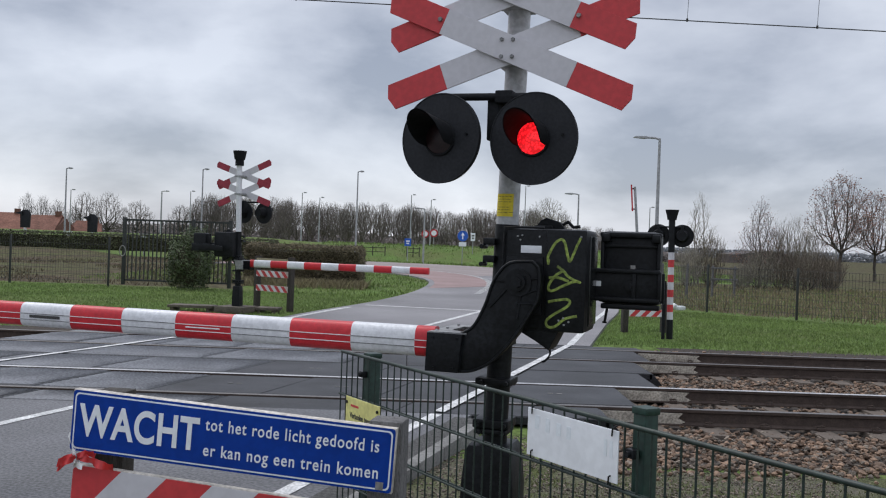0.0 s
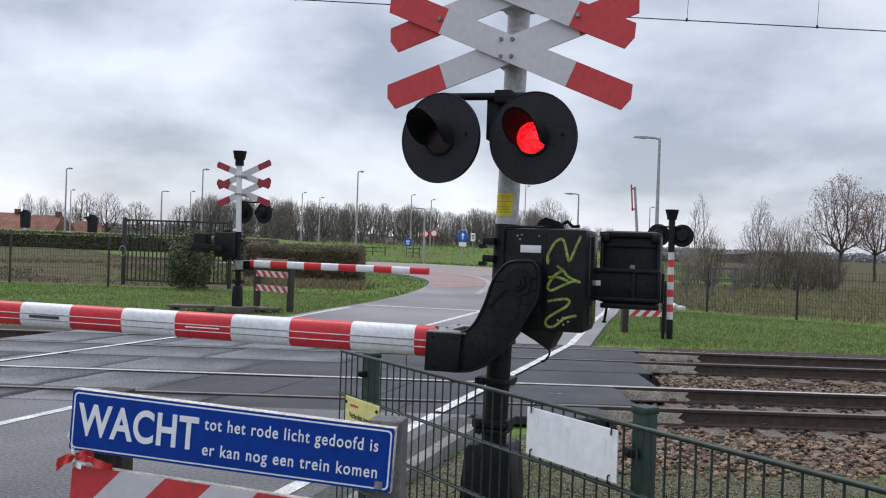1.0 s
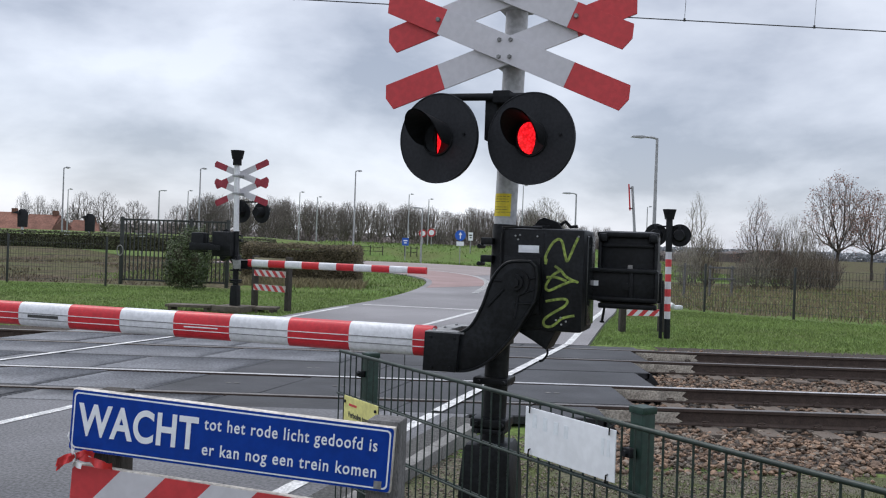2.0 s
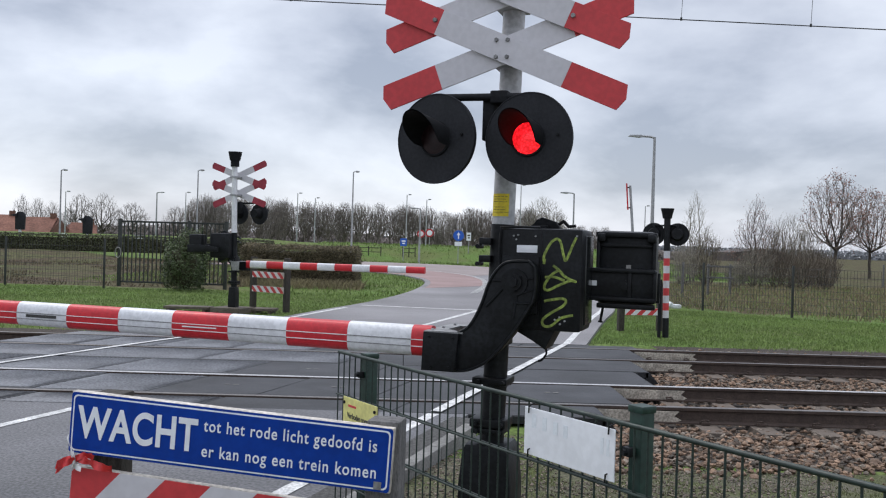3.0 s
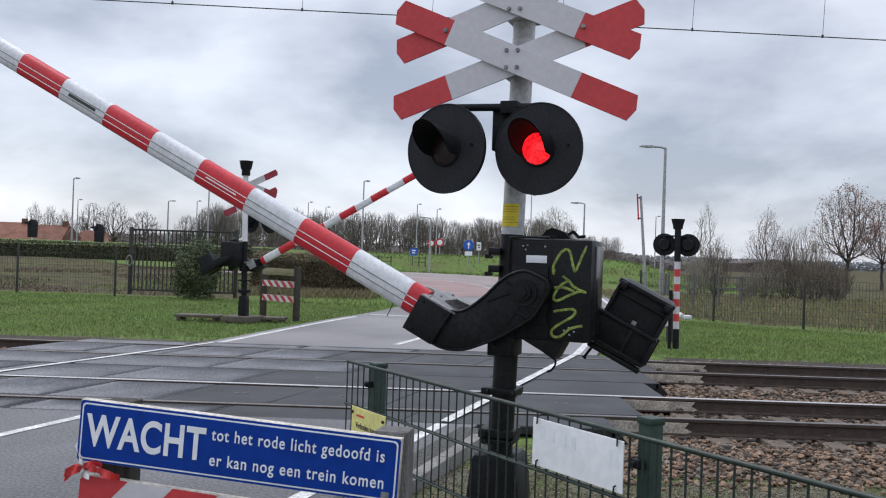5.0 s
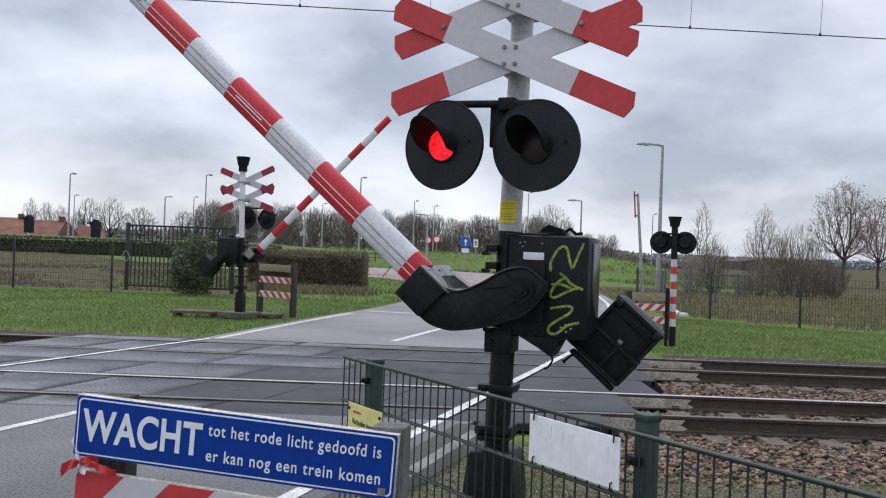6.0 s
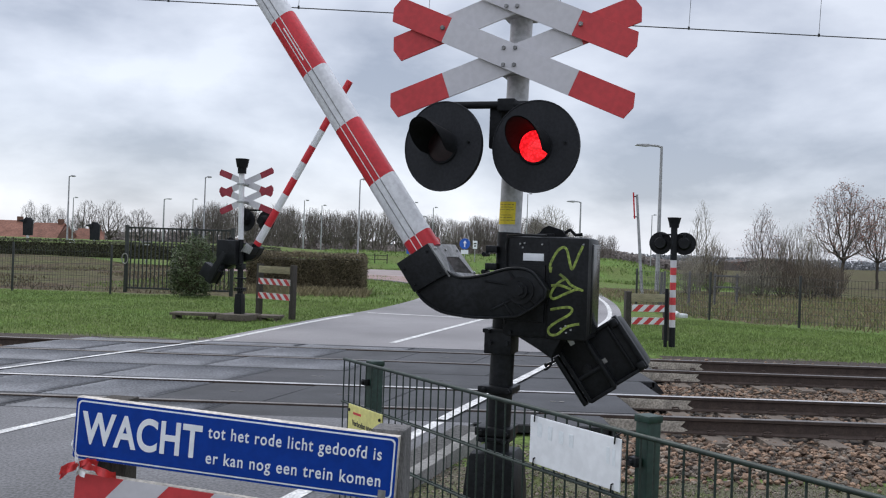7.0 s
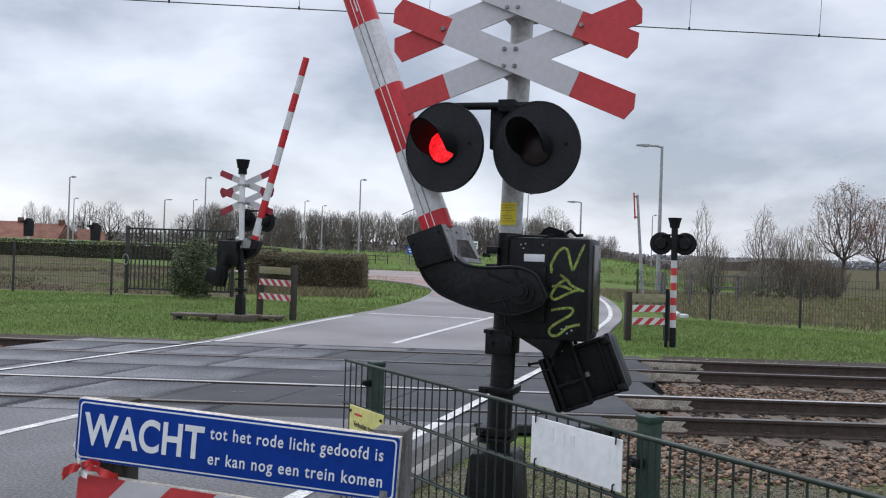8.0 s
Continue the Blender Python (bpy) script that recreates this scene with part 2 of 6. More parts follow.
def add_box(bm, size, m=Matrix(), bevel=0.0):
    r = bmesh.ops.create_cube(bm, size=1.0, matrix=m @ Matrix.Diagonal((*size, 1)))
    if bevel:
        edges = list({e for v in r["verts"] for e in v.link_edges})
        bmesh.ops.bevel(bm, geom=edges, offset=bevel, segments=2, affect="EDGES", profile=0.6)
    return bm


def add_cyl(bm, p0, p1, r0, r1=None, seg=16, caps=True):
    p0, p1 = Vector(p0), Vector(p1)
    d = p1 - p0
    q = d.to_track_quat("Z", "Y").to_matrix().to_4x4()
    bmesh.ops.create_cone(bm, cap_ends=caps, segments=seg, radius1=r0, radius2=r0 if r1 is None else r1, depth=d.length, matrix=Matrix.Translation((p0 + p1) / 2) @ q)
    return bm


def add_prism(bm, outline, y0, y1, bevel=0.0):
    """A plate with an outline in x, z and thickness along y."""
    a = [bm.verts.new((x, y0, z)) for x, z in outline]
    b = [bm.verts.new((x, y1, z)) for x, z in outline]
    n = len(outline)
    faces = [bm.faces.new(a), bm.faces.new(b[::-1])]
    for i in range(n):
        faces.append(bm.faces.new((a[i], b[i], b[(i + 1) % n], a[(i + 1) % n])))
    bmesh.ops.recalc_face_normals(bm, faces=faces)
    if bevel:
        edges = [e for f in faces[:2] for e in f.edges]
        bmesh.ops.bevel(bm, geom=list(set(edges)), offset=bevel, segments=2, affect="EDGES", profile=0.6)
    return bm


def add_tube(bm, pts, r, seg=8):
    for a, b in zip(pts[:-1], pts[1:]):
        add_cyl(bm, a, b, r, seg=seg)
    for p in pts[1:-1]:
        bmesh.ops.create_icosphere(bm, subdivisions=1, radius=r * 1.02, matrix=Matrix.Translation(p))
    return bm


def smooth_curve(pts, n=6):
    """Points of a Catmull-Rom curve through pts."""
    pts = [Vector(p) for p in pts]
    out = []
    for i in range(len(pts) - 1):
        p0, p1, p2, p3 = pts[max(i - 1, 0)], pts[i], pts[i + 1], pts[min(i + 2, len(pts) - 1)]
        for k in range(n):
            t = k / n
            out.append(0.5 * ((2 * p1) + (p2 - p0) * t + (2 * p0 - 5 * p1 + 4 * p2 - p3) * t * t + (3 * p1 - p0 - 3 * p2 + p3) * t ** 3))
    return out + [pts[-1]]


def to_mesh(name, bm, material, smooth=False):
    me = bpy.data.meshes.new(name)
    bm.normal_update()
    bm.to_mesh(me)
    bm.free()
    for m in material if isinstance(material, (list, tuple)) else [material]:
        me.materials.append(m)
    if smooth:
        me.polygons.foreach_set("use_smooth", [True] * len(me.polygons))
        me.set_sharp_from_angle(angle=radians(38))
    return me


def part(name, bm, material, parent, label="", smooth=True):
    ob = new(name, to_mesh(name, bm, material, smooth))
    ob.parent = parent
    if label:
        ob["label"] = label
    return ob


def thing(name, m, label, category, group="", kind=""):
    ob = new(name)
    ob.empty_display_size = 0.2
    ob.matrix_world = m
    return tagged(ob, label, category, group, kind)


def solid(name, bm, material, label, category, group="", kind="", m=Matrix(), smooth=True):
    ob = new(name, to_mesh(name, bm, material, smooth))
    ob.matrix_world = m
    return tagged(ob, label, category, group, kind)


def cloud_mesh(name, verts, faces, material):
    me = bpy.data.meshes.new(name)
    me.from_pydata(verts, [], faces)
    me.materials.append(material)
    return me


def text_mesh(body, size, material, depth=0.001, spacing=1.0):
    cu = bpy.data.curves.new("lettering", "FONT")
    cu.body, cu.size, cu.extrude = body, size, depth
    cu.space_character = spacing
    cu.offset = size * (0.024 if size > 0.1 else 0.010)
    ob = bpy.data.objects.new("lettering", cu)
    scene.collection.objects.link(ob)
    dg = bpy.context.evaluated_depsgraph_get()
    me = bpy.data.meshes.new_from_object(ob.evaluated_get(dg))
    bpy.data.objects.remove(ob)
    me.materials.clear()
    me.materials.append(material)
    return me


def lettering(body, size, material, parent, m, width=None, spacing=1.0):
    """A line of raised letters, each letter a piece of its own."""
    me = text_mesh(body, size, material, 0.001, spacing)
    if width:
        w = max(v.co.x for v in me.vertices) - min(v.co.x for v in me.vertices)
        me.transform(Matrix.Diagonal((width / w, 1, 1, 1)))
    whole = bmesh.new()
    whole.from_mesh(me)
    bpy.data.meshes.remove(me)
    whole.verts.ensure_lookup_table()
    seen, spans = set(), []
    for v0 in whole.verts:
        if v0 in seen:
            continue
        stack, grp = [v0], []
        seen.add(v0)
        while stack:
            v = stack.pop()
            grp.append(v)
            for e in v.link_edges:
                q = e.other_vert(v)
                if q not in seen:
                    seen.add(q)
                    stack.append(q)
        spans.append((min(v.co.x for v in grp), max(v.co.x for v in grp), grp))
    spans.sort(key=lambda t: t[0])
    letters = []
    for lo, hi, grp in spans:
        if letters and lo < letters[-1][0] - size * 0.01:
            letters[-1] = (max(hi, letters[-1][0]), letters[-1][1] + grp)
        else:
            letters.append((hi, grp))
    for hi, grp in letters:
        bm = bm_new()
        made = {v: bm.verts.new(v.co) for v in grp}
        for f in {f for v in grp for f in v.link_faces}:
            bm.faces.new([made[v] for v in f.verts])
        part("letter", bm, material, parent, smooth=False).matrix_local = m
    whole.free()


# ---------------------------------------------------------------- ground
def ramp(x, a, b):
    t = min(1.0, max(0.0, (x - a) / (b - a)))
    return t * t * (3 - 2 * t)


def ground_height(x, y):
    h = -0.035
    out = max(ramp(x, 1.55 + 0.31 * (y - 9.6), 1.9 + 0.31 * (y - 9.6)), 1 - ramp(x, -8.6 + 0.31 * (y - 9.6), -8.2 + 0.31 * (y - 9.6)))
    h -= (0.075 * ramp(y, 6.4, 7.4) + 0.17 * ramp(y, 7.6, 9.0) - 0.21 * ramp(y, 16.1, 16.9)) * (0.35 + 0.65 * out)
    base = 87 - 17 * ramp(x, 3, 13)
    h += 1.62 * ramp(y, base, base + 9) * (1 - ramp(y, base + 22, base + 45)) * (1 - ramp(x, 14, 24)) * ramp(x, -75, -55)
    h += 0.05 * noise.noise(Vector((x * 0.35, y * 0.35, 0.3))) * ramp(y, 17, 22) * (1 - 0.7 * ramp(y, 60, 120))
    h += 0.5 * ramp(y, 56, 69) * (1 - ramp(x, -20, -13)) * (1 - ramp(y, 90, 110))
    if 16 < y < 110 and -64 < x < 14:
        # the ground stays under the far road
        d = math.sqrt(min((x - a) ** 2 + (y - b) ** 2 - (w + 1.0) ** 2 for a, b, w in ROAD_DISCS) + 1e4) - 100
        if d < 0.012:
            h = min(h, -0.06 + 0.03 * ramp(d, -0.02, 0.012))
    return h


def spread(lo, hi, fine_lo, fine_hi, step, grow=1.22):
    """Grid lines: even between fine_lo and fine_hi, then wider and wider."""
    mid = list(np.arange(fine_lo, fine_hi + 1e-6, step))
    up, s = [mid[-1]], step
    while up[-1] < hi:
        s *= grow
        up.append(up[-1] + s)
    dn, s = [mid[0]], step
    while dn[-1] > lo:
        s *= grow
        dn.append(dn[-1] - s)
    return dn[:0:-1] + mid + up[1:]


def build_ground():
    xs = spread(-2500, 2500, -16, 16, 0.5)
    ys = spread(-300, 3500, 5.5, 36, 0.35, 1.1)
    verts = [(x, y, ground_height(x, y)) for y in ys for x in xs]
    nx = len(xs)
    faces, mats = [], []
    for j in range(len(ys) - 1):
        for i in range(nx - 1):
            faces.append((j * nx + i, j * nx + i + 1, (j + 1) * nx + i + 1, (j + 1) * nx + i))
            x, y = (xs[i] + xs[i + 1]) / 2, (ys[j] + ys[j + 1]) / 2
            w = 0.6 * noise.noise(Vector((x * 0.5, y * 0.5, 4.0)))
            left_field = x < -7.2 and 32.2 < y + w
            right_field = x > 7.6 + 0.02 * (y - 30) and y + w > 27.5 + max(0, 9 - x) * 1.6 and not (y < 110 and x < 22 and y > 55)
            far = y > 150
            mats.append(2 if y < 7.7 or 16.0 < y + w < 17.1 else 1 if (left_field and y < 72) or right_field or far else 0)
    me = bpy.data.meshes.new("ground")
    me.from_pydata(verts, [], faces)
    me.materials.append(M_GRASS)
    me.materials.append(M_FIELD)
    me.materials.append(M_VERGE)
    me.polygons.foreach_set("material_index", mats)
    me.polygons.foreach_set("use_smooth", [True] * len(faces))
    tagged(new("ground", me), "green grass verge running into brown stubble fields", "ground", kind="structure")


def ribbon(name, left, right, z, material, label, thick=0.12):
    """A paved strip between two edge lines."""
    bm = bm_new()
    n = len(left)
    top_l = [bm.verts.new((*p, z)) for p in left]
    top_r = [bm.verts.new((*p, z)) for p in right]
    bot_l = [bm.verts.new((*p, z - thick)) for p in left]
    bot_r = [bm.verts.new((*p, z - thick)) for p in right]
    for i in range(n - 1):
        bm.faces.new((top_l[i], top_r[i], top_r[i + 1], top_l[i + 1]))
        bm.faces.new((top_l[i], top_l[i + 1], bot_l[i + 1], bot_l[i]))
        bm.faces.new((top_r[i], bot_r[i], bot_r[i + 1], top_r[i + 1]))
    bm.faces.new((top_l[0], bot_l[0], bot_r[0], top_r[0]))
    bmesh.ops.recalc_face_normals(bm, faces=bm.faces)
    return solid(name, bm, material, label, "road", kind="structure", smooth=False)


SLOPE = 0.328                     # the road runs this far aside for each metre forward


def right_edge(y):
    return 0.62 + SLOPE * (y - 10.86)


LEFT_FAR = smooth_curve([(-3.9, 16.3, 0), (-2.75, 22, 0), (-1.55, 27, 0), (-0.55, 34, 0), (-0.2, 42, 0), (-0.9, 48, 0), (-3.2, 54, 0), (-8, 59, 0), (-15, 63, 0)])
RIGHT_FAR = smooth_curve([(2.38, 16.3, 0), (3.72, 22, 0), (4.95, 27, 0), (6.1, 34, 0), (7.0, 42, 0), (7.8, 49, 0), (8.0, 58, 0), (6.6, 70, 0), (0, 81, 0), (-15, 86, 0)])


def resample(pts, n):
    """n evenly spaced points along a line."""
    d = [0.0]
    for a, b in zip(pts[:-1], pts[1:]):
        d.append(d[-1] + (b - a).length)
    return [(float(np.interp(s, d, [p.x for p in pts])), float(np.interp(s, d, [p.y for p in pts]))) for s in np.linspace(0, d[-1], n)]


ROAD_DISCS = [((a[0] + b[0]) / 2, (a[1] + b[1]) / 2, math.dist(a, b) / 2) for a, b in zip(resample(LEFT_FAR, 60), resample(RIGHT_FAR, 60))]


def build_road():
    near_l = [(right_edge(y) - 6.9, y) for y in (-30, 9.25)]
    near_r = [(right_edge(y) + 0.28, y) for y in (-30, 9.25)]
    ribbon("road", near_l, near_r, 0.0, M_ASPHALT, "grey damp asphalt road with white lines", 0.2)
    fl, fr = resample(LEFT_FAR, 60), resample(RIGHT_FAR, 60)
    ribbon("road", [(x - 0.25, y) for x, y in fl], [(x + 0.3, y) for x, y in fr], 0.0, M_ROAD_FAR, "light grey asphalt road bending away behind the crossing", 0.2)
    # reddish cycle lane round the inside of the bend and along the outside
    il = fl[22:60]
    ir = [(a[0] + (b[0] - a[0]) * 0.30, a[1] + (b[1] - a[1]) * 0.30) for a, b in zip(fl[22:60], fr[22:60])]
    ribbon("cycle_lane", il, ir, 0.006, M_RED_ASPHALT, "faded red asphalt cycle lane in the bend", 0.01)
    blend = lambda k, lo, hi: [(a[0] + (b[0] - a[0]) * k, a[1] + (b[1] - a[1]) * k) for a, b in zip(fl[lo:hi], fr[lo:hi])]
    ribbon("bend_surface", blend(0.30, 34, 60), fr[34:60], 0.006, M_PINK_ASPHALT, "pale pinkish asphalt where the road bends away", 0.01)


def line_mark(p, q, w, z=0.005, label="white painted road line"):
    """One painted line of width w from p to q."""
    p, q = Vector((*p, 0)), Vector((*q, 0))
    d = (q - p).normalized()
    s = Vector((-d.y, d.x, 0)) * w / 2
    bm = bm_new()
    n = max(2, int((q - p).length / 0.5))
    rows = []
    for i in range(n + 1):
        c = p.lerp(q, i / n)
        k = 1 + 0.10 * noise.noise(Vector((c.x * 3, c.y * 3, 1)))
        rows.append((bm.verts.new(c + s * k + Vector((0, 0, z))), bm.verts.new(c - s * k + Vector((0, 0, z)))))
    for a, b in zip(rows[:-1], rows[1:]):
        bm.faces.new((a[0], a[1], b[1], b[0]))
    bmesh.ops.recalc_face_normals(bm, faces=bm.faces)
    for f in bm.faces:
        if f.normal.z < 0:
            f.normal_flip()
    return solid("road_line", bm, M_LINE, label, "road marking", kind="structure", smooth=False)


def build_lines():
    ex = lambda y, off: (right_edge(y) + off, y)
    line_mark(ex(-25, -0.05), ex(9.2, -0.05), 0.12)
    line_mark(ex(9.3, -0.06), ex(16.2, -0.08), 0.11, 0.012)
    line_mark(ex(-25, -3.42), ex(9.2, -3.42), 0.11)
    line_mark((-5.95, 10.7), (-3.98, 16.2), 0.09, 0.014)
    fl, fr = resample(LEFT_FAR, 90), resample(RIGHT_FAR, 90)
    for a, b in zip(fl[0:13], fl[1:14]):
        line_mark(a, b, 0.13)
    for a, b in zip(fr[0:28], fr[1:29]):
        line_mark((a[0] - 0.05, a[1]), (b[0] - 0.05, b[1]), 0.125)
    line_mark((-1.95, 25.0), (1.15, 24.3), 0.18)
    line_mark((-0.85, 17.0), (1.42, 25.2), 0.13)
    # dashes of the cycle lane
    for i in range(24, 62, 1):
        a, b = Vector(fl[i]), Vector(fr[i])
        a2, b2 = Vector(fl[i + 1]), Vector(fr[i + 1])
        p, q = a.lerp(b, 0.31), a2.lerp(b2, 0.31)
        line_mark(p, p.lerp(q, 0.5), 0.24, 0.014)


# ---------------------------------------------------------------- tracks
RAILS = (10.0, 11.5, 14.2, 15.7)


def deck_right(y):
    return 1.62 + 0.31 * (y - 9.6)


def deck_left(y):
    return -8.2 + 0.31 * (y - 9.6)


def build_rails():
    prof = [(-0.07, -0.172), (0.07, -0.172), (0.07, -0.16), (0.012, -0.14), (0.009, -0.045), (0.035, -0.034), (0.036, -0.004), (0.03, 0.0), (-0.03, 0.0), (-0.036, -0.004), (-0.035, -0.034), (-0.009, -0.045), (-0.012, -0.14), (-0.07, -0.16)]
    for y in RAILS:
        bm = bm_new()
        a = [bm.verts.new((-90, py, pz)) for py, pz in prof]
        b = [bm.verts.new((130, py, pz)) for py, pz in prof]
        for i in range(len(prof)):
            f = bm.faces.new((a[i], a[(i + 1) % len(prof)], b[(i + 1) % len(prof)], b[i]))
            if i in (6, 7, 8):
                bm.faces.remove(f)
        bmesh.ops.recalc_face_normals(bm, faces=bm.faces)
        rail = solid("rail", bm, M_RAIL, "steel rail with rusty sides and a polished head", "rail", "rails of the two tracks", m=Matrix.Translation((0, y, 0.006)), smooth=False)
        bm = bm_new()
        add_prism(bm, [(0.036, -0.006), (0.036, -0.003), (0.03, 0.001), (-0.03, 0.001), (-0.036, -0.003), (-0.036, -0.006)], -90, 130)
        bmesh.ops.transform(bm, matrix=Matrix.Rotation(radians(-90), 4, "Z"), verts=bm.verts)
        part("rail_head", bm, M_RAILHEAD if y == 11.5 else M_RAILDULL, rail, "polished running surface", smooth=False)
        # pale coating on the web next to the crossing deck
        bm = bm_new()
        x0 = deck_right(y) - 0.12
        for s in (-1, 1):
            add_prism(bm, [(x0, -0.155), (x0 + 1.0, -0.155), (x0 + 1.06, -0.13), (x0 + 0.98, -0.09), (x0 + 1.03, -0.04), (x0, -0.03)], s * 0.012, s * 0.052, 0.003)
        solid("rail_end_block", bm, M_BLOCK, "stained pale concrete filler block beside a rail", "filler block", "filler blocks at the deck", m=Matrix.Translation((0, y, 0)))


def build_sleepers():
    bm = bm_new()
    add_prism(bm, [(-0.14, -0.22), (0.14, -0.22), (0.11, 0.0), (-0.11, 0.0)], -1.26, 1.26, 0.012)
    base = None
    rng = random.Random(3)
    for yc in (10.75, 14.95):
        spans = [(deck_right(yc) + 0.35, 32), (-32, deck_left(yc) - 0.3)]
        for lo, hi in spans:
            x = lo
            while x < hi:
                m = pose(x + rng.uniform(-0.02, 0.02), yc, -0.168, 0, 0, rng.uniform(-1, 1))
                if base is None:
                    base = solid("sleeper", bm, M_SLEEPER, "weathered concrete sleeper bedded in ballast", "sleeper", "sleepers of the tracks", m=m)
                    for dy in (-0.75, 0.75):
                        for s in (-1, 1):
                            c = bm_new()
                            add_box(c, (0.09, 0.05, 0.035), Matrix.Translation((0, dy + s * 0.105, 0.02)), 0.006)
                            add_tube(c, [(-0.04, dy + s * 0.085, 0.045), (0.0, dy + s * 0.13, 0.06), (0.04, dy + s * 0.085, 0.045)], 0.008, 6)
                            part("rail_clip", c, M_RAIL, base)
                else:
                    copy_thing(base, m)
                x += 0.6


def stone_cloud(name, count, place, size, material, label, seed):
    """Many loose broken stones as one heap."""
    rng = np.random.default_rng(seed)
    ico = bmesh.new()
    bmesh.ops.create_icosphere(ico, subdivisions=1, radius=1.0)
    bv = np.array([v.co[:] for v in ico.verts])
    bf = np.array([[v.index for v in f.verts] for f in ico.faces])
    ico.free()
    vs, fs = [], []
    k = 0
    for _ in range(count):
        p = place(rng)
        if p is None:
            continue
        s = size * rng.uniform(0.55, 1.35)
        v = bv * rng.uniform(0.68, 1.25, (len(bv), 1)) * (s * rng.uniform(0.7, 1.25), s * rng.uniform(0.6, 1.0), s * rng.uniform(0.4, 0.75))
        a, b = rng.uniform(0, 6.28), rng.uniform(-0.6, 0.6)
        ca, sa, cb, sb = math.cos(a), math.sin(a), math.cos(b), math.sin(b)
        v = v @ np.array([[1, 0, 0], [0, cb, sb], [0, -sb, cb]]) @ np.array([[ca, sa, 0], [-sa, ca, 0], [0, 0, 1]])
        vs.append(v + np.array(p))
        fs.append(bf + k)
        k += len(bv)
    me = cloud_mesh(name, np.concatenate(vs).tolist(), np.concatenate(fs).tolist(), material)
    return tagged(new(name, me), label, "ballast", kind="stuff")


def build_ballast():
    # bed under the stones, outside the deck
    for side in (0, 1):
        bm = bm_new()
        ys = [7.15, 7.7, 8.4, 9.1, 9.7, 11.8, 12.9, 13.9, 16.0, 16.5, 17.0]
        zs = [-0.13, -0.12, -0.155, -0.195, -0.215, -0.215, -0.22, -0.215, -0.215, -0.12, -0.06]
        rows = []
        for y, z in zip(ys, zs):
            x0 = deck_right(y) + 0.02 + (0.25 if y < 9.2 else 0)
            a, b = (x0, 120) if side else (-120, deck_left(y) - 0.02)
            rows.append((bm.verts.new((a, y, z)), bm.verts.new((b, y, z))))
        for p, q in zip(rows[:-1], rows[1:]):
            bm.faces.new((p[0], p[1], q[1], q[0]))
        solid("ballast_bed", bm, M_BALLAST_BED, "brown bed of crushed stone under the rails", "ballast", kind="structure", smooth=False)

    def near_right(rng):
        y = rng.uniform(7.25, 16.6)
        x = deck_right(y) + 0.05 + (0.2 if y < 9.2 else 0) + rng.uniform(0, 1) ** 1.25 * 9.5
        z = float(np.interp(y, [7.15, 7.7, 8.4, 9.1, 9.7, 16.0, 16.6], [-0.12, -0.10, -0.14, -0.175, -0.205, -0.205, -0.10]))
        if y < 7.8 and rng.uniform() > (y - 7.0) / 0.8:
            return None
        if any(abs(y - r) < 0.10 for r in RAILS):
            return None
        if any(abs(y - r) < 0.17 for r in RAILS):
            z -= 0.03
        return (x, y, z + rng.uniform(-0.025, 0.03))

    stone_cloud("ballast_stones", 19000, near_right, 0.033, M_STONE, "brown crushed ballast stones", 5)
    stone_cloud("ballast_stones", 9000, near_right, 0.031, M_STONEGREY, "grey crushed ballast stones among the brown", 15)

    def left_side(rng):
        y = rng.uniform(14.0, 16.4)
        return (deck_left(y) - rng.uniform(0, 6), y, -0.16 + rng.uniform(-0.02, 0.03))

    stone_cloud("ballast_stones", 1500, left_side, 0.045, M_STONE, "brown ballast stones beyond the deck's end", 6)

    def verge(rng):
        y = rng.uniform(4.5, 8.9)
        x = right_edge(y) + 0.5 + rng.uniform(0, 3.2)
        return (x, y, ground_height(x, y) + 0.004)

    stone_cloud("verge_gravel", 9000, verge, 0.011, M_STONEGREY, "fine grey gravel on the verge", 8)


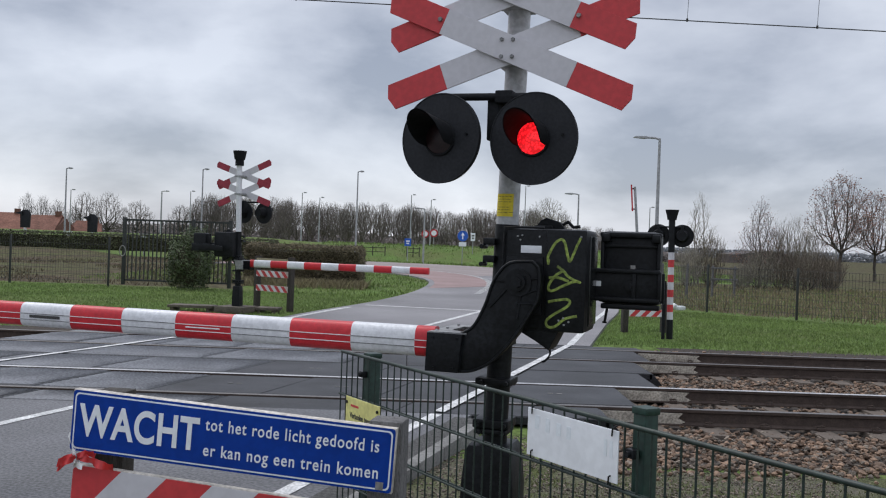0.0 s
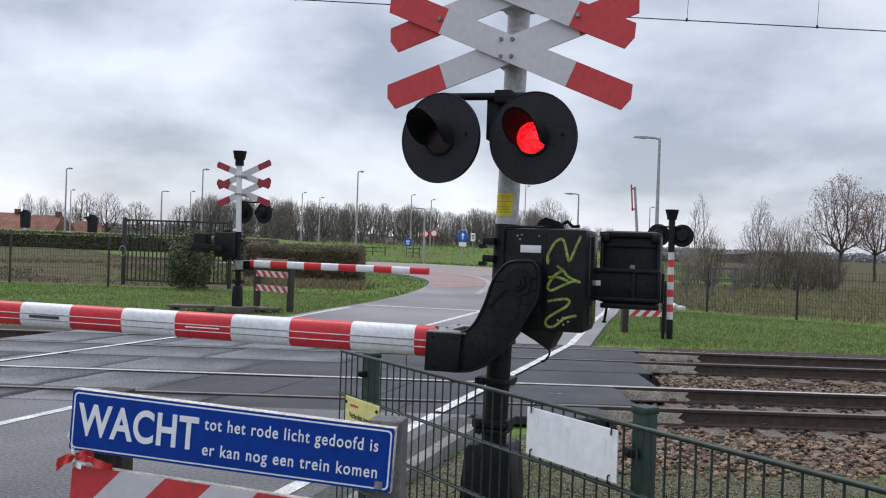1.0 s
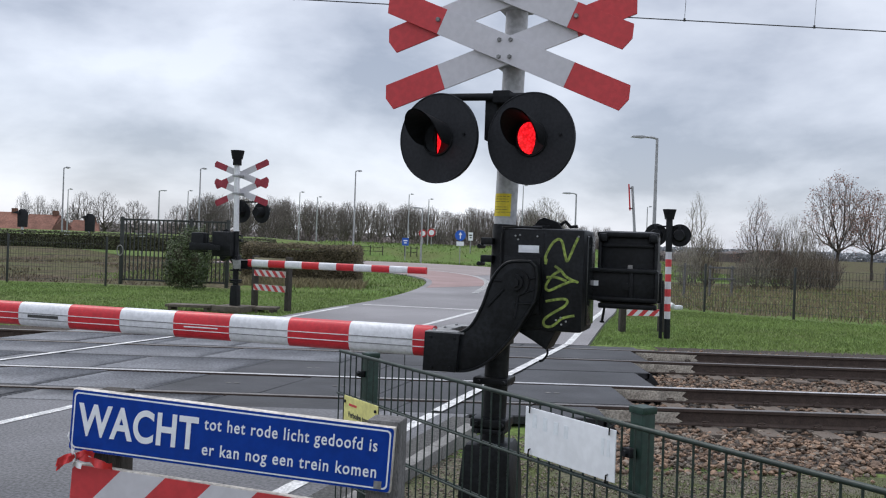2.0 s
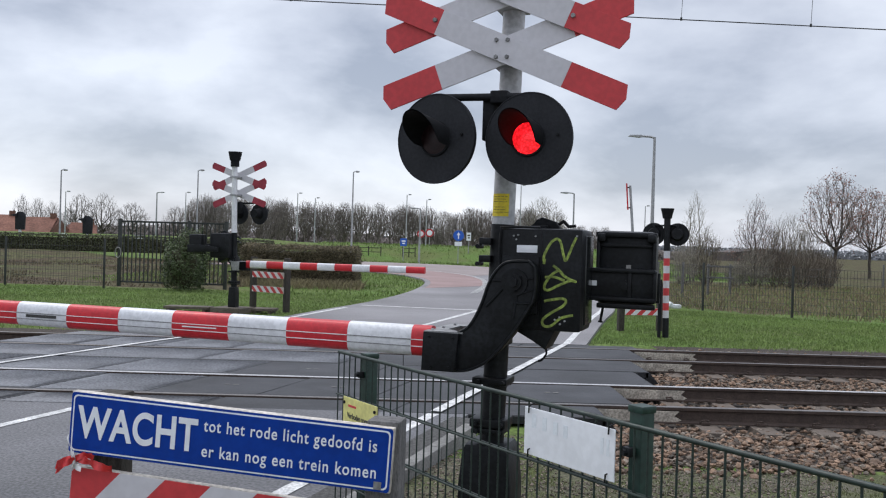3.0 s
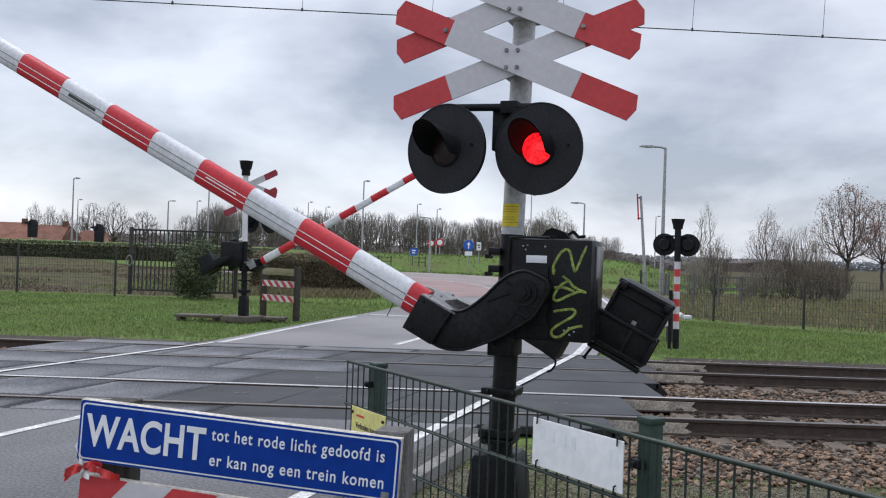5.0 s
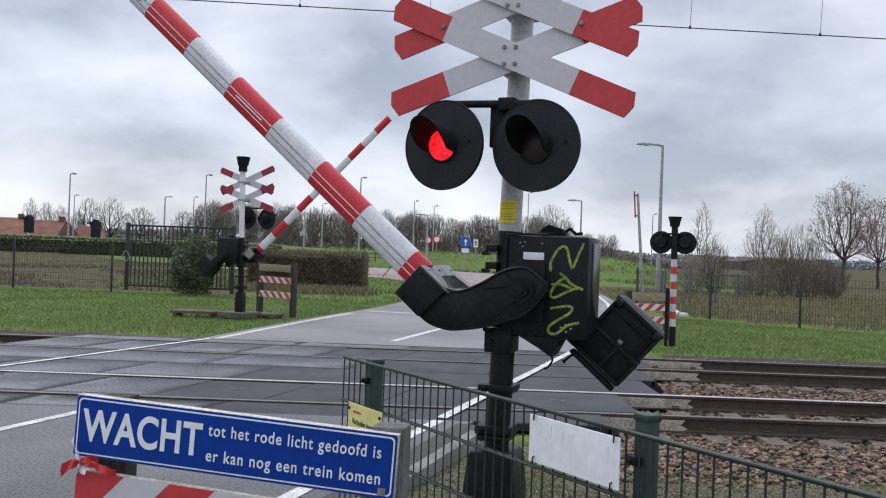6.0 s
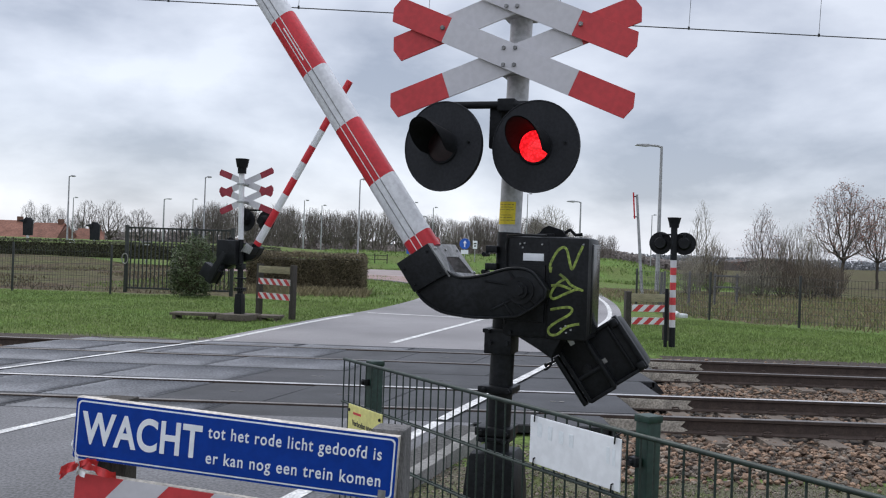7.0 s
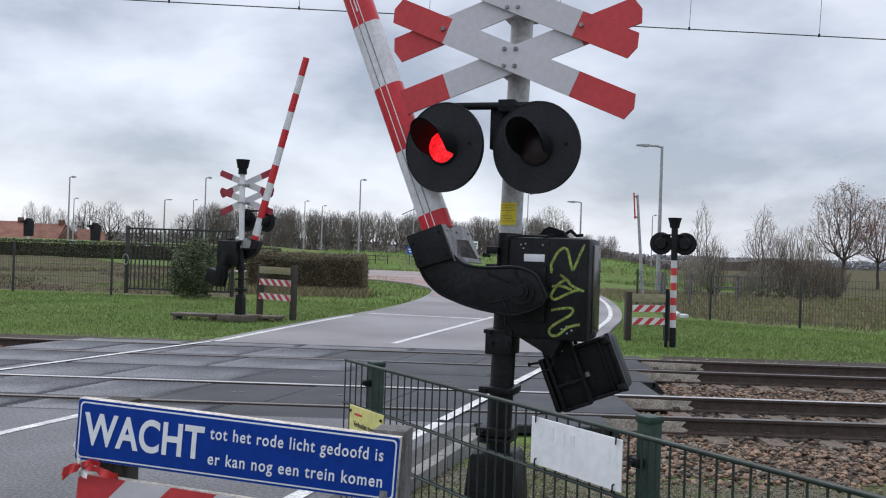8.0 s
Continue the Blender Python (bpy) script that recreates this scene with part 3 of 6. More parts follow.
def build_deck():
    """Crossing deck: rows of rubber and ribbed panels between the rails, each panel a piece."""
    deck = new("crossing_deck")
    tagged(deck, "dark rubber level crossing deck laid between the rails", "crossing deck", kind="structure")
    rng = random.Random(9)
    under = bm_new()
    vs = [under.verts.new(p) for p in [(deck_left(9.3), 9.28, -0.09), (deck_right(9.3), 9.28, -0.09), (deck_right(16.25), 16.28, -0.09), (deck_left(16.25), 16.28, -0.09)]]
    under.faces.new(vs)
    part("underlay", under, M_GROOVE, deck, smooth=False)
    rows = [(9.27, 9.91, 1.8, True), (10.11, 11.40, 1.2, False), (11.59, 12.85, 1.8, False), (12.885, 14.105, 1.8, False), (14.31, 15.60, 1.2, False), (15.79, 16.28, 1.8, True)]
    for (y0, y1, w, edge), stop in zip(rows, (1.75, 2.2, 2.78, 3.0, 3.3, 3.5)):
        x = deck_left(y0)
        end = stop - 0.31 * (y1 - y0)
        n = int(round((end - x) / w))
        w = (end - x) / n
        sh = 0.31 * (y1 - y0)
        for i in range(n):
            xa, xb = x + i * w + 0.006, x + (i + 1) * w - 0.006
            ribbed = i < n * 0.42
            zt = -0.002 + rng.uniform(-0.006, 0.004)
            bm = bm_new()
            q = [(xa, y0), (xb + (sh if i == n - 1 else 0), y0), (xb + sh, y1), (xa + sh, y1)]
            top = [bm.verts.new((a, b, zt + rng.uniform(-0.003, 0.003))) for a, b in q]
            bot = [bm.verts.new((a, b, -0.085)) for a, b in q]
            bm.faces.new(top)
            for k in range(4):
                bm.faces.new((top[k], bot[k], bot[(k + 1) % 4], top[(k + 1) % 4]))
            bmesh.ops.recalc_face_normals(bm, faces=bm.faces)
            bmesh.ops.bevel(bm, geom=[e for e in bm.edges if all(v.co.z > -0.05 for v in e.verts)], offset=0.012, segments=1, affect="EDGES")
            p = part("panel", bm, M_TREAD if ribbed else M_PANEL, deck, smooth=False)
            if ribbed:
                # slanting raised ribs of the non-slip panels, as one relief
                rb = bm_new()
                step = 0.055
                k = xa - 0.5
                while k < xb + 0.02:
                    t1 = min(1.0, (xb - 0.03 - k) / 0.5)
                    t0 = max(0.0, (xa + 0.03 - k) / 0.5)
                    if t1 > t0 + 0.05:
                        ya, yb = y0 + 0.03 + t0 * (y1 - y0 - 0.06), y0 + 0.03 + t1 * (y1 - y0 - 0.06)
                        pa, pb = (k + t0 * 0.5 + sh * t0, ya), (k + t1 * 0.5 + sh * t1, yb)
                        v = [rb.verts.new((pa[0] - 0.011, pa[1], zt + 0.002)), rb.verts.new((pa[0] + 0.011, pa[1], zt + 0.002)), rb.verts.new((pb[0] + 0.011, pb[1], zt + 0.002)), rb.verts.new((pb[0] - 0.011, pb[1], zt + 0.002))]
                        u = [rb.verts.new((pa[0], pa[1] + 0.01, zt + 0.008)), rb.verts.new((pb[0], pb[1] - 0.01, zt + 0.008))]
                        rb.faces.new((v[0], u[0], u[1], v[3]))
                        rb.faces.new((v[1], v[2], u[1], u[0]))
                    k += step
                if len(rb.faces):
                    part("ribs", rb, M_RIB, p, smooth=False)
                else:
                    rb.free()
            elif not edge and not ribbed and rng.random() < 0.5:
                st = bm_new()
                for d in (-0.05, 0.05):
                    add_box(st, (0.06, 0.03, 0.003), Matrix.Translation(((xa + xb) / 2 + sh / 2 + d, (y0 + y1) / 2, zt + 0.004)))
                part("lifting_mark", st, M_KERB, p, smooth=False)
    # sloping steel nose plates at the end of the deck
    for y, x0, half in ((9.59, 1.75, 0.32), (10.755, 2.2, 0.64), (12.22, 2.78, 0.63), (13.495, 3.0, 0.61), (14.955, 3.3, 0.64)):
        bm = bm_new()
        add_prism(bm, [(-0.04, -0.2), (0.17, -0.2), (0.008, -0.012), (-0.04, -0.012)], -half, half, 0.004)
        solid("deflector_plate", bm, M_PANEL, "sloping dark end plate at the deck edge", "deflector plate", "deflector plates", m=Matrix.Translation((x0, y, 0)))


def build_kerb():
    base = None
    for i in range(6):
        y = 3.0 + i * 1.0
        m = pose(right_edge(y) + 0.52, y, 0, 0, 0, -math.degrees(math.atan(SLOPE)))
        if base is None:
            bm = bm_new()
            add_box(bm, (0.12, 1.04, 0.22), Matrix.Translation((0, 0, -0.06)), 0.012)
            base = solid("kerb_stone", bm, M_KERB, "pale concrete edging kerb along the road", "kerb", "kerb stones", m=m)
        else:
            copy_thing(base, m)
    bm = bm_new()
    add_box(bm, (0.30, 7, 0.03), Matrix.Translation((0, 0, -0.01)))
    solid("gravel_strip", bm, M_GRAVEL, "dark loose gravel between road and kerb", "gravel strip", kind="structure", m=pose(right_edge(5.7) + 0.33, 5.7, 0, 0, 0, -math.degrees(math.atan(SLOPE))), smooth=False)


build_ground()
build_road()
build_lines()
build_rails()
build_sleepers()
build_ballast()


# ---------------------------------------------------------------- crossing signal with half barrier
TURN = -18.0                       # both barriers stand square to the road


def boom_section(x0, x1, r, y, z):
    """A piece of the hollow boom: a flattened, rounded tube along x."""
    bm = bm_new()
    seg = 20
    ring = []
    for k in range(seg):
        a = 2 * math.pi * k / seg
        c, s = math.cos(a), math.sin(a)
        ring.append((0.72 * r * math.copysign(abs(c) ** 0.7, c), r * math.copysign(abs(s) ** 0.75, s)))
    A = [bm.verts.new((x0, y + u, z + v)) for u, v in ring]
    B = [bm.verts.new((x1, y + u, z + v)) for u, v in ring]
    for k in range(seg):
        bm.faces.new((A[k], B[k], B[(k + 1) % seg], A[(k + 1) % seg]))
    bm.faces.new(A)
    bm.faces.new(B[::-1])
    bmesh.ops.recalc_face_normals(bm, faces=bm.faces)
    return bm


def lever_outline():
    top = smooth_curve([(-0.33, -0.305, 0), (-0.25, -0.256, 0), (-0.188, -0.14, 0), (-0.147, -0.016, 0), (-0.108, 0.055, 0), (-0.055, 0.104, 0), (0.01, 0.116, 0), (0.076, 0.117, 0)], 4)
    low = smooth_curve([(0.106, 0.088, 0), (0.115, 0.02, 0), (0.108, -0.085, 0), (0.085, -0.135, 0), (0.022, -0.245, 0), (-0.022, -0.31, 0), (-0.075, -0.375, 0), (-0.15, -0.452, 0), (-0.25, -0.502, 0), (-0.345, -0.512, 0)], 4)
    return [(p.x, p.y) for p in top + low]


def signal_lamp(parent, x, z, y, aim):
    """One flashing lamp: backboard, hood, housing, and the lens on its carrier. Returns the carrier."""
    bm = bm_new()
    r = 0.247
    add_cyl(bm, (0, 0.0, 0), (0, 0.028, 0), r, seg=56)
    ring = [(r * math.cos(a), 0.0, r * math.sin(a)) for a in np.linspace(0, 2 * math.pi, 57)]
    add_tube(bm, ring, 0.004, 6)
    # a hole for the lens is left dark by the housing ring in front of the board
    board = part("backboard", bm, M_BOARDBLACK, parent, "round black backboard of the lamp")
    board.matrix_local = pose(x, y, z, 0, 0, aim)
    bm = bm_new()
    add_cyl(bm, (0, 0.02, 0), (0, 0.22, 0), 0.125, 0.10, seg=32)
    part("housing", bm, M_BLACKMATT, board)
    bm = bm_new()
    hood_arc = np.linspace(radians(-28), radians(208), 26)
    r0 = 0.088
    for layer, rr in ((0, r0), (1, r0 + 0.006)):
        rows = []
        for a in hood_arc:
            depth = 0.225 * (0.34 + 0.66 * max(0.0, math.sin((a + radians(28)) / radians(236) * math.pi)) ** 0.8)
            rows.append((bm.verts.new((rr * math.cos(a), 0.0, rr * math.sin(a))), bm.verts.new((rr * 1.02 * math.cos(a) - depth * 0.08, -depth, rr * 1.02 * math.sin(a) + depth * 0.17))))
        for p, q in zip(rows[:-1], rows[1:]):
            bm.faces.new((p[0], q[0], q[1], p[1]))
    part("hood", bm, M_BLACKMATT, board, "black curved sun hood over the lens")
    bm = bm_new()
    ring = [(0.092 * math.cos(a), -0.006, 0.092 * math.sin(a)) for a in np.linspace(0, 2 * math.pi, 41)]
    add_tube(bm, ring, 0.008, 6)
    part("lens_ring", bm, M_BLACKMATT, board)
    for a in (6,):
        bm = bm_new()
        add_cyl(bm, (0.17 * math.cos(radians(a)), -0.012, 0.17 * math.sin(radians(a))), (0.17 * math.cos(radians(a)), 0.0, 0.17 * math.sin(radians(a))), 0.008, seg=8)
        part("bolt", bm, M_BLACK, board)
    # the lens drum: lit face and dark face back to back on one turning disc
    bm = bm_new()
    r1 = 0.087
    for s, idx in ((-1, 0), (1, 1)):
        prev = None
        for k in range(6):
            q = k / 5
            rad, dep = r1 * q, 0.020 * (1 - q * q) + 0.004
            row = [bm.verts.new((rad * math.cos(a), s * dep, rad * math.sin(a))) for a in np.linspace(0, 2 * math.pi, 32, endpoint=False)] if k else [bm.verts.new((0, s * dep, 0))]
            if prev:
                for i in range(32):
                    f = bm.faces.new((prev[0], row[i], row[(i + 1) % 32])) if k == 1 else bm.faces.new((prev[i], row[i], row[(i + 1) % 32], prev[(i + 1) % 32]))
                    f.material_index = idx
            prev = row
    bmesh.ops.recalc_face_normals(bm, faces=bm.faces)
    lens = part("lens", bm, [M_LENSON, M_LENSOFF], board, "red faceted lamp lens")
    lens.matrix_local = pose(0, -0.0045, 0)
    return lens


def crossbuck_board(length, width, angle, cx, cz, y, parent, red=M_RED):
    """A St Andrew's cross board with a white middle and red, notched ends."""
    h, w = length / 2, width / 2
    inner = h * 0.549
    tip = width * 0.17
    bm = bm_new()
    add_prism(bm, [(-inner, -w), (inner, -w), (inner, w), (-inner, w)], -0.006, 0.006, 0.001)
    b = part("cross_board", bm, M_WHITE, parent, "grey-white cross board with red ends", smooth=False)
    b.matrix_local = pose(cx, y, cz, 0, -angle, 0)
    for s in (-1, 1):
        bm = bm_new()
        add_prism(bm, [(s * (inner + 0.0005), -w), (s * h, -w), (s * (h + tip), 0.0), (s * h, w), (s * (inner + 0.0005), w)], -0.0065, 0.0065, 0.001)
        part("red_end", bm, red, b, "red board end", smooth=False)
    return b


def bolt_head(parent, x, y, z, r=0.013, material=None):
    bm = bm_new()
    add_cyl(bm, (x, y, z), (x, y - 0.012, z), r, r * 0.8, seg=6)
    return part("bolt", bm, material or M_ALU, parent)


def build_signal(place, label, cross_z, top, tag=True, hub=(0.1538, -0.175, 1.5293), reach=1.0, red=M_RED, pole=M_POLEWHITE, aside=0.0, foot=1.0):
    sig = thing("crossing_signal", place, label, "crossing signal", "level crossing signals")
    up = 0.05
    lean = lambda z: 0.0235 * (z - 1.026)
    # post
    bm = bm_new()
    add_cyl(bm, (lean(1.80), 0, 1.80 + up), (lean(top), 0, top + up), 0.064, seg=32)
    part("pole", bm, pole, sig, "pale grey painted steel pole")
    bm = bm_new()
    add_cyl(bm, (lean(0.5), 0, 0.5 + up), (lean(1.80), 0, 1.80 + up), 0.069, seg=32)
    part("lower_pole", bm, M_BLACK, sig, "black painted lower pole")
    for z, w, h in ((0.90, 0.205, 0.04), (0.66, 0.21, 0.05), (0.615, 0.19, 0.03), (1.17, 0.158, 0.13), (1.235, 0.185, 0.025)):
        bm = bm_new()
        add_box(bm, (w, 0.20, h), Matrix.Translation((lean(z) - 0.01, 0, z + up)), 0.008)
        for s in (-1, 1):
            add_cyl(bm, (lean(z) + s * (w / 2 - 0.03), -0.13, z + up), (lean(z) + s * (w / 2 - 0.03), 0.13, z + up), 0.012, seg=8)
        part("clamp", bm, M_BLACK, sig)
    bm = bm_new()
    outline = [(-0.175, 0.0), (0.145, 0.0), (0.14, 0.36), (0.118, 0.56), (0.095, 0.595), (-0.13, 0.595), (-0.15, 0.56), (-0.17, 0.36)]
    add_prism(bm, [(x * foot, z) for x, z in outline], -0.15 * foot, 0.15 * foot, 0.02)
    part("base_box", bm, M_BLACK, sig, "black cast base of the post")
    bm = bm_new()
    add_box(bm, (0.55, 0.55, 0.12), Matrix.Translation((-0.02, 0, 0.0)), 0.02)
    part("foundation", bm, M_RUST, sig, "concrete foundation slab")
    # crosses
    y1, y0 = -0.215, -0.193
    for cz in cross_z:
        c = lean(cz) - 0.005
        crossbuck_board(1.457, 0.147, 19.8, c + 0.004, cz - 0.008 + up, y0, sig, red)
        crossbuck_board(1.457, 0.147, -23.3, c - 0.003, cz + 0.006 + up, y1, sig, red)
        for dx, dz in ((-0.032, 0.047), (0.032, 0.045), (-0.033, -0.047), (0.029, -0.049)):
            bolt_head(sig, c + dx, y1 - 0.008, cz + 0.004 + dz + up)
        bm = bm_new()
        add_box(bm, (0.17, 0.27, 0.045), Matrix.Translation((c, -0.062, cz - 0.05 + up)), 0.006)
        part("bracket", bm, M_GALV, sig)
    for dx, dz in ((-0.357, cross_z[0] + 0.176), (0.429, cross_z[1] - 0.161)):
        bolt_head(sig, dx, y1 - 0.012, dz + up, 0.015)
    # lamps
    bm = bm_new()
    add_cyl(bm, (-0.30 + aside, -0.24, 2.50 + up), (0.22, -0.24, 2.497 + up), 0.021, seg=12)
    add_box(bm, (0.10, 0.26, 0.07), Matrix.Translation((lean(2.5), -0.13, 2.498 + up)), 0.01)
    part("lamp_arm", bm, M_BLACKMATT, sig)
    bm = bm_new()
    add_box(bm, (0.07, 0.17, 0.24), Matrix.Translation((-0.03, -0.14, 2.38 + up)), 0.01)
    part("cable_box", bm, M_BLACKMATT, sig)
    lens_l = signal_lamp(sig, -0.301 + aside, 2.259 + up, -0.33, -14)
    lens_r = signal_lamp(sig, 0.223 + aside, 2.257 + up, -0.33, -9)
    # yellow notice wrapped on the pole
    bm = bm_new()
    for k in range(8):
        a0, a1 = radians(-152 + k * 12.5), radians(-152 + (k + 1) * 12.5)
        rr = 0.0665
        x0, x1 = lean(1.85), lean(1.97)
        v = [bm.verts.new((x0 + rr * math.cos(a0), rr * math.sin(a0), 1.845 + up)), bm.verts.new((x0 + rr * math.cos(a1), rr * math.sin(a1), 1.845 + up)), bm.verts.new((x1 + rr * math.cos(a1), rr * math.sin(a1), 1.975 + up)), bm.verts.new((x1 + rr * math.cos(a0), rr * math.sin(a0), 1.975 + up))]
        bm.faces.new(v)
    sticker = part("sticker", bm, M_YELLOW, sig, "yellow instruction sticker with small print")
    bm = bm_new()
    rng = random.Random(4)
    for row in range(7):
        zz = 1.958 - row * 0.015
        x = -0.045
        while x < 0.02 and row not in (3,):
            w = rng.uniform(0.012, 0.03)
            add_box(bm, (w, 0.001, 0.0022), Matrix.Translation((lean(zz) + x + w / 2, -0.0700 + abs(x + 0.01) * 0.10, zz + up)))
            x += w + 0.005
    tagged(part("print", bm, M_INK, sticker, smooth=False), kind="stuff")
    # drive box
    bm = bm_new()
    add_box(bm, (0.49, 0.34, 0.575), Matrix.Translation((0.262, 0.06, 1.494 + up)), 0.035)
    box = part("drive_box", bm, M_BLACK, sig, "black barrier drive box with scratched paint")
    bm = bm_new()
    add_box(bm, (0.225, 0.026, 0.565), Matrix.Translation((0.389, -0.118, 1.494 + up)), 0.012)
    part("box_door", bm, M_BLACK, box)
    bm = bm_new()
    add_box(bm, (0.016, 0.24, 0.50), Matrix.Translation((0.509, 0.065, 1.495 + up)), 0.006)
    part("side_plate", bm, M_GLOSSBLACK, box, "glossy black side plate")
    bm = bm_new()
    add_prism(bm, [(0.04, 1.30 + up), (0.26, 1.30 + up), (0.26, 1.62 + up), (0.05, 1.62 + up)], -0.125, -0.10, 0.008)
    part("bearing_plate", bm, M_BLACK, box)
    bm = bm_new()
    add_tube(bm, smooth_curve([(0.035, -0.105, 1.28 + up), (0.03, -0.118, 1.50 + up), (0.034, -0.118, 1.75 + up), (0.06, -0.114, 1.782 + up), (0.26, -0.114, 1.785 + up)], 4), 0.007, 6)
    part("cover_seam", bm, M_BLACK, box)
    bm = bm_new()
    add_box(bm, (0.118, 0.006, 0.042), Matrix.Translation((0.188, -0.112, 1.663 + up)), 0.002)
    part("name_plate", bm, M_SIGNWHITE, box, "blank white plate")
    bm = bm_new()
    add_prism(bm, [(0.07, 1.23 + up), (0.36, 1.22 + up), (0.30, 1.10 + up), (0.22, 1.15 + up)], -0.09, 0.15, 0.01)
    part("drain_hopper", bm, M_BLACK, box)
    bm = bm_new()
    add_tube(bm, smooth_curve([(0.29, -0.05, 1.13 + up), (0.305, -0.06, 1.08 + up), (0.28, -0.07, 1.04 + up), (0.26, -0.07, 1.035 + up)], 4), 0.006, 6)
    part("cable_end", bm, M_BLACKMATT, box)
    bm = bm_new()
    add_box(bm, (0.10, 0.10, 0.03), Matrix.Translation((0.24, 0.0, 1.785 + up)), 0.008)
    add_prism(bm, [(0.18, 1.78 + up), (0.36, 1.78 + up), (0.33, 1.82 + up), (0.25, 1.845 + up), (0.22, 1.83 + up)], -0.03, 0.04, 0.006)
    add_tube(bm, [(0.33, 0.0, 1.80 + up), (0.37, 0.0, 1.825 + up), (0.40, 0.0, 1.795 + up), (0.44, 0.0, 1.80 + up)], 0.009, 6)
    part("latch", bm, M_BLACKMATT, box)
    for x, z in ((0.11, 1.735), (0.135, 1.74), (0.125, 1.715), (0.235, 1.735), (0.245, 1.60), (0.47, 1.74), (0.36, 1.275), (0.385, 1.29), (0.415, 1.27), (0.39, 1.252)):
        bolt_head(box, x, -0.109 if x < 0.26 else -0.131, z + up, 0.006, M_GALV)
    bm = bm_new()
    for zz in (1.70, 1.60):
        add_box(bm, (0.07, 0.08, 0.04), Matrix.Translation((-0.065, -0.05, zz + up)), 0.008)
        add_cyl(bm, (-0.105, -0.10, zz - 0.03 + up), (-0.105, 0.0, zz - 0.03 + up), 0.013, seg=10)
    part("hinge", bm, M_BLACK, box)
    # sprayed tag
    zs = lambda px, py: (0.29 + px * 0.0037, -0.1335, 1.745 - py * 0.0037 + up)
    strokes = [
        [(0, 40), (0, 31), (9, 13), (18, 6), (24, 10), (28, 25), (32, 38), (36, 32), (43, 14), (48, 3)],
        [(0, 44), (1, 36)],
        [(22, 53), (12, 60), (3, 73), (2, 81), (8, 83), (22, 76), (40, 68), (49, 69), (40, 66), (30, 60), (24, 53), (14, 46)],
        [(2, 64), (16, 63), (32, 68)],
        [(2, 100), (14, 97), (30, 95), (35, 99), (29, 107), (10, 119), (0, 129), (3, 137), (14, 136), (28, 124), (46, 119)],
    ]
    for s in strokes if tag else strokes[:1]:
        bm = bm_new()
        add_tube(bm, [Vector(zs(*p[:2])) for p in smooth_curve([(a, b, 0) for a, b in s], 4)], 0.0072, 6)
        bmesh.ops.transform(bm, matrix=Matrix.Translation((0, -0.1315, 0)) @ Matrix.Diagonal((1, 0.12, 1, 1)) @ Matrix.Translation((0, 0.1315, 0)), verts=bm.verts)
        part("spray_stroke", bm, M_GRAFFITI, box, "yellow-green sprayed scrawl")
    # swinging part: lever, boom and counterweight about the shaft
    bm = bm_new()
    out = lever_outline()
    add_prism(bm, out, -0.075, 0.070, 0.012)
    lever = part("barrier_arm", bm, M_BLACK, sig, "black curved barrier lever on its shaft")
    lever.matrix_local = pose(*hub)
    bm = bm_new()
    add_cyl(bm, (0, -0.115, 0), (0, 0.4, 0), 0.045, seg=24)
    add_cyl(bm, (0, -0.135, 0), (0, -0.11, 0), 0.028, seg=6)
    add_cyl(bm, (0, -0.09, 0), (0, -0.07, 0), 0.075, seg=24)
    part("shaft", bm, M_BLACK, lever)
    # raised rim and webs cast on the lever's face
    rim = [Vector((x, -0.078, z)) for x, z in out]
    web = lambda *pts: [Vector((x, -0.080, z)) for x, z in pts]
    for pts, r in ((rim, 0.008), (web((-0.155, -0.142), (-0.047, -0.02)), 0.006), (web((-0.125, 0.004), (-0.05, 0.004)), 0.006), (web((0.0, -0.20), (0.02, -0.045)), 0.006),
                   (web((-0.005, -0.114), (0.095, -0.112)), 0.006), (web((0.05, 0.012), (0.112, 0.03)), 0.005), (web((0.02, -0.07), (0.104, -0.035)), 0.005)):
        bm = bm_new()
        add_tube(bm, pts, r, 6)
        part("lever_rib", bm, M_BLACK, lever)
    bm = bm_new()
    add_prism(bm, [(0.062 * math.cos(a) - 0.004, 0.062 * math.sin(a)) for a in np.linspace(0, 2 * math.pi, 24, endpoint=False)], -0.088, -0.07, 0.004)
    part("shaft_flange", bm, M_BLACK, lever)
    for k in range(3):
        a = radians(40 + 120 * k)
        bolt_head(lever, 0.05 * math.cos(a), -0.086, 0.05 * math.sin(a), 0.006, M_BLACKMATT)
    bm = bm_new()
    add_box(bm, (0.195, 0.205, 0.206), Matrix.Translation((-0.4085, 0.0, -0.407)), 0.008)
    part("boom_socket", bm, M_BLACK, lever, "black box socket of the boom")
    bm = bm_new()
    add_prism(bm, [(-0.512, -0.516), (-0.320, -0.516), (-0.300, -0.300), (-0.506, -0.300)], -0.112, -0.101, 0.003)
    part("socket_plate", bm, M_BLACK, lever)
    # bent clamp plate on the socket: a frame round a tapering hole, with its back and floor
    bm = bm_new()
    outer = [(-0.505, -0.105), (-0.505, 0.40), (-0.268, 0.44), (-0.285, -0.085)]
    inner = [(-0.415, 0.07), (-0.415, 0.31), (-0.295, 0.385), (-0.312, -0.03)]
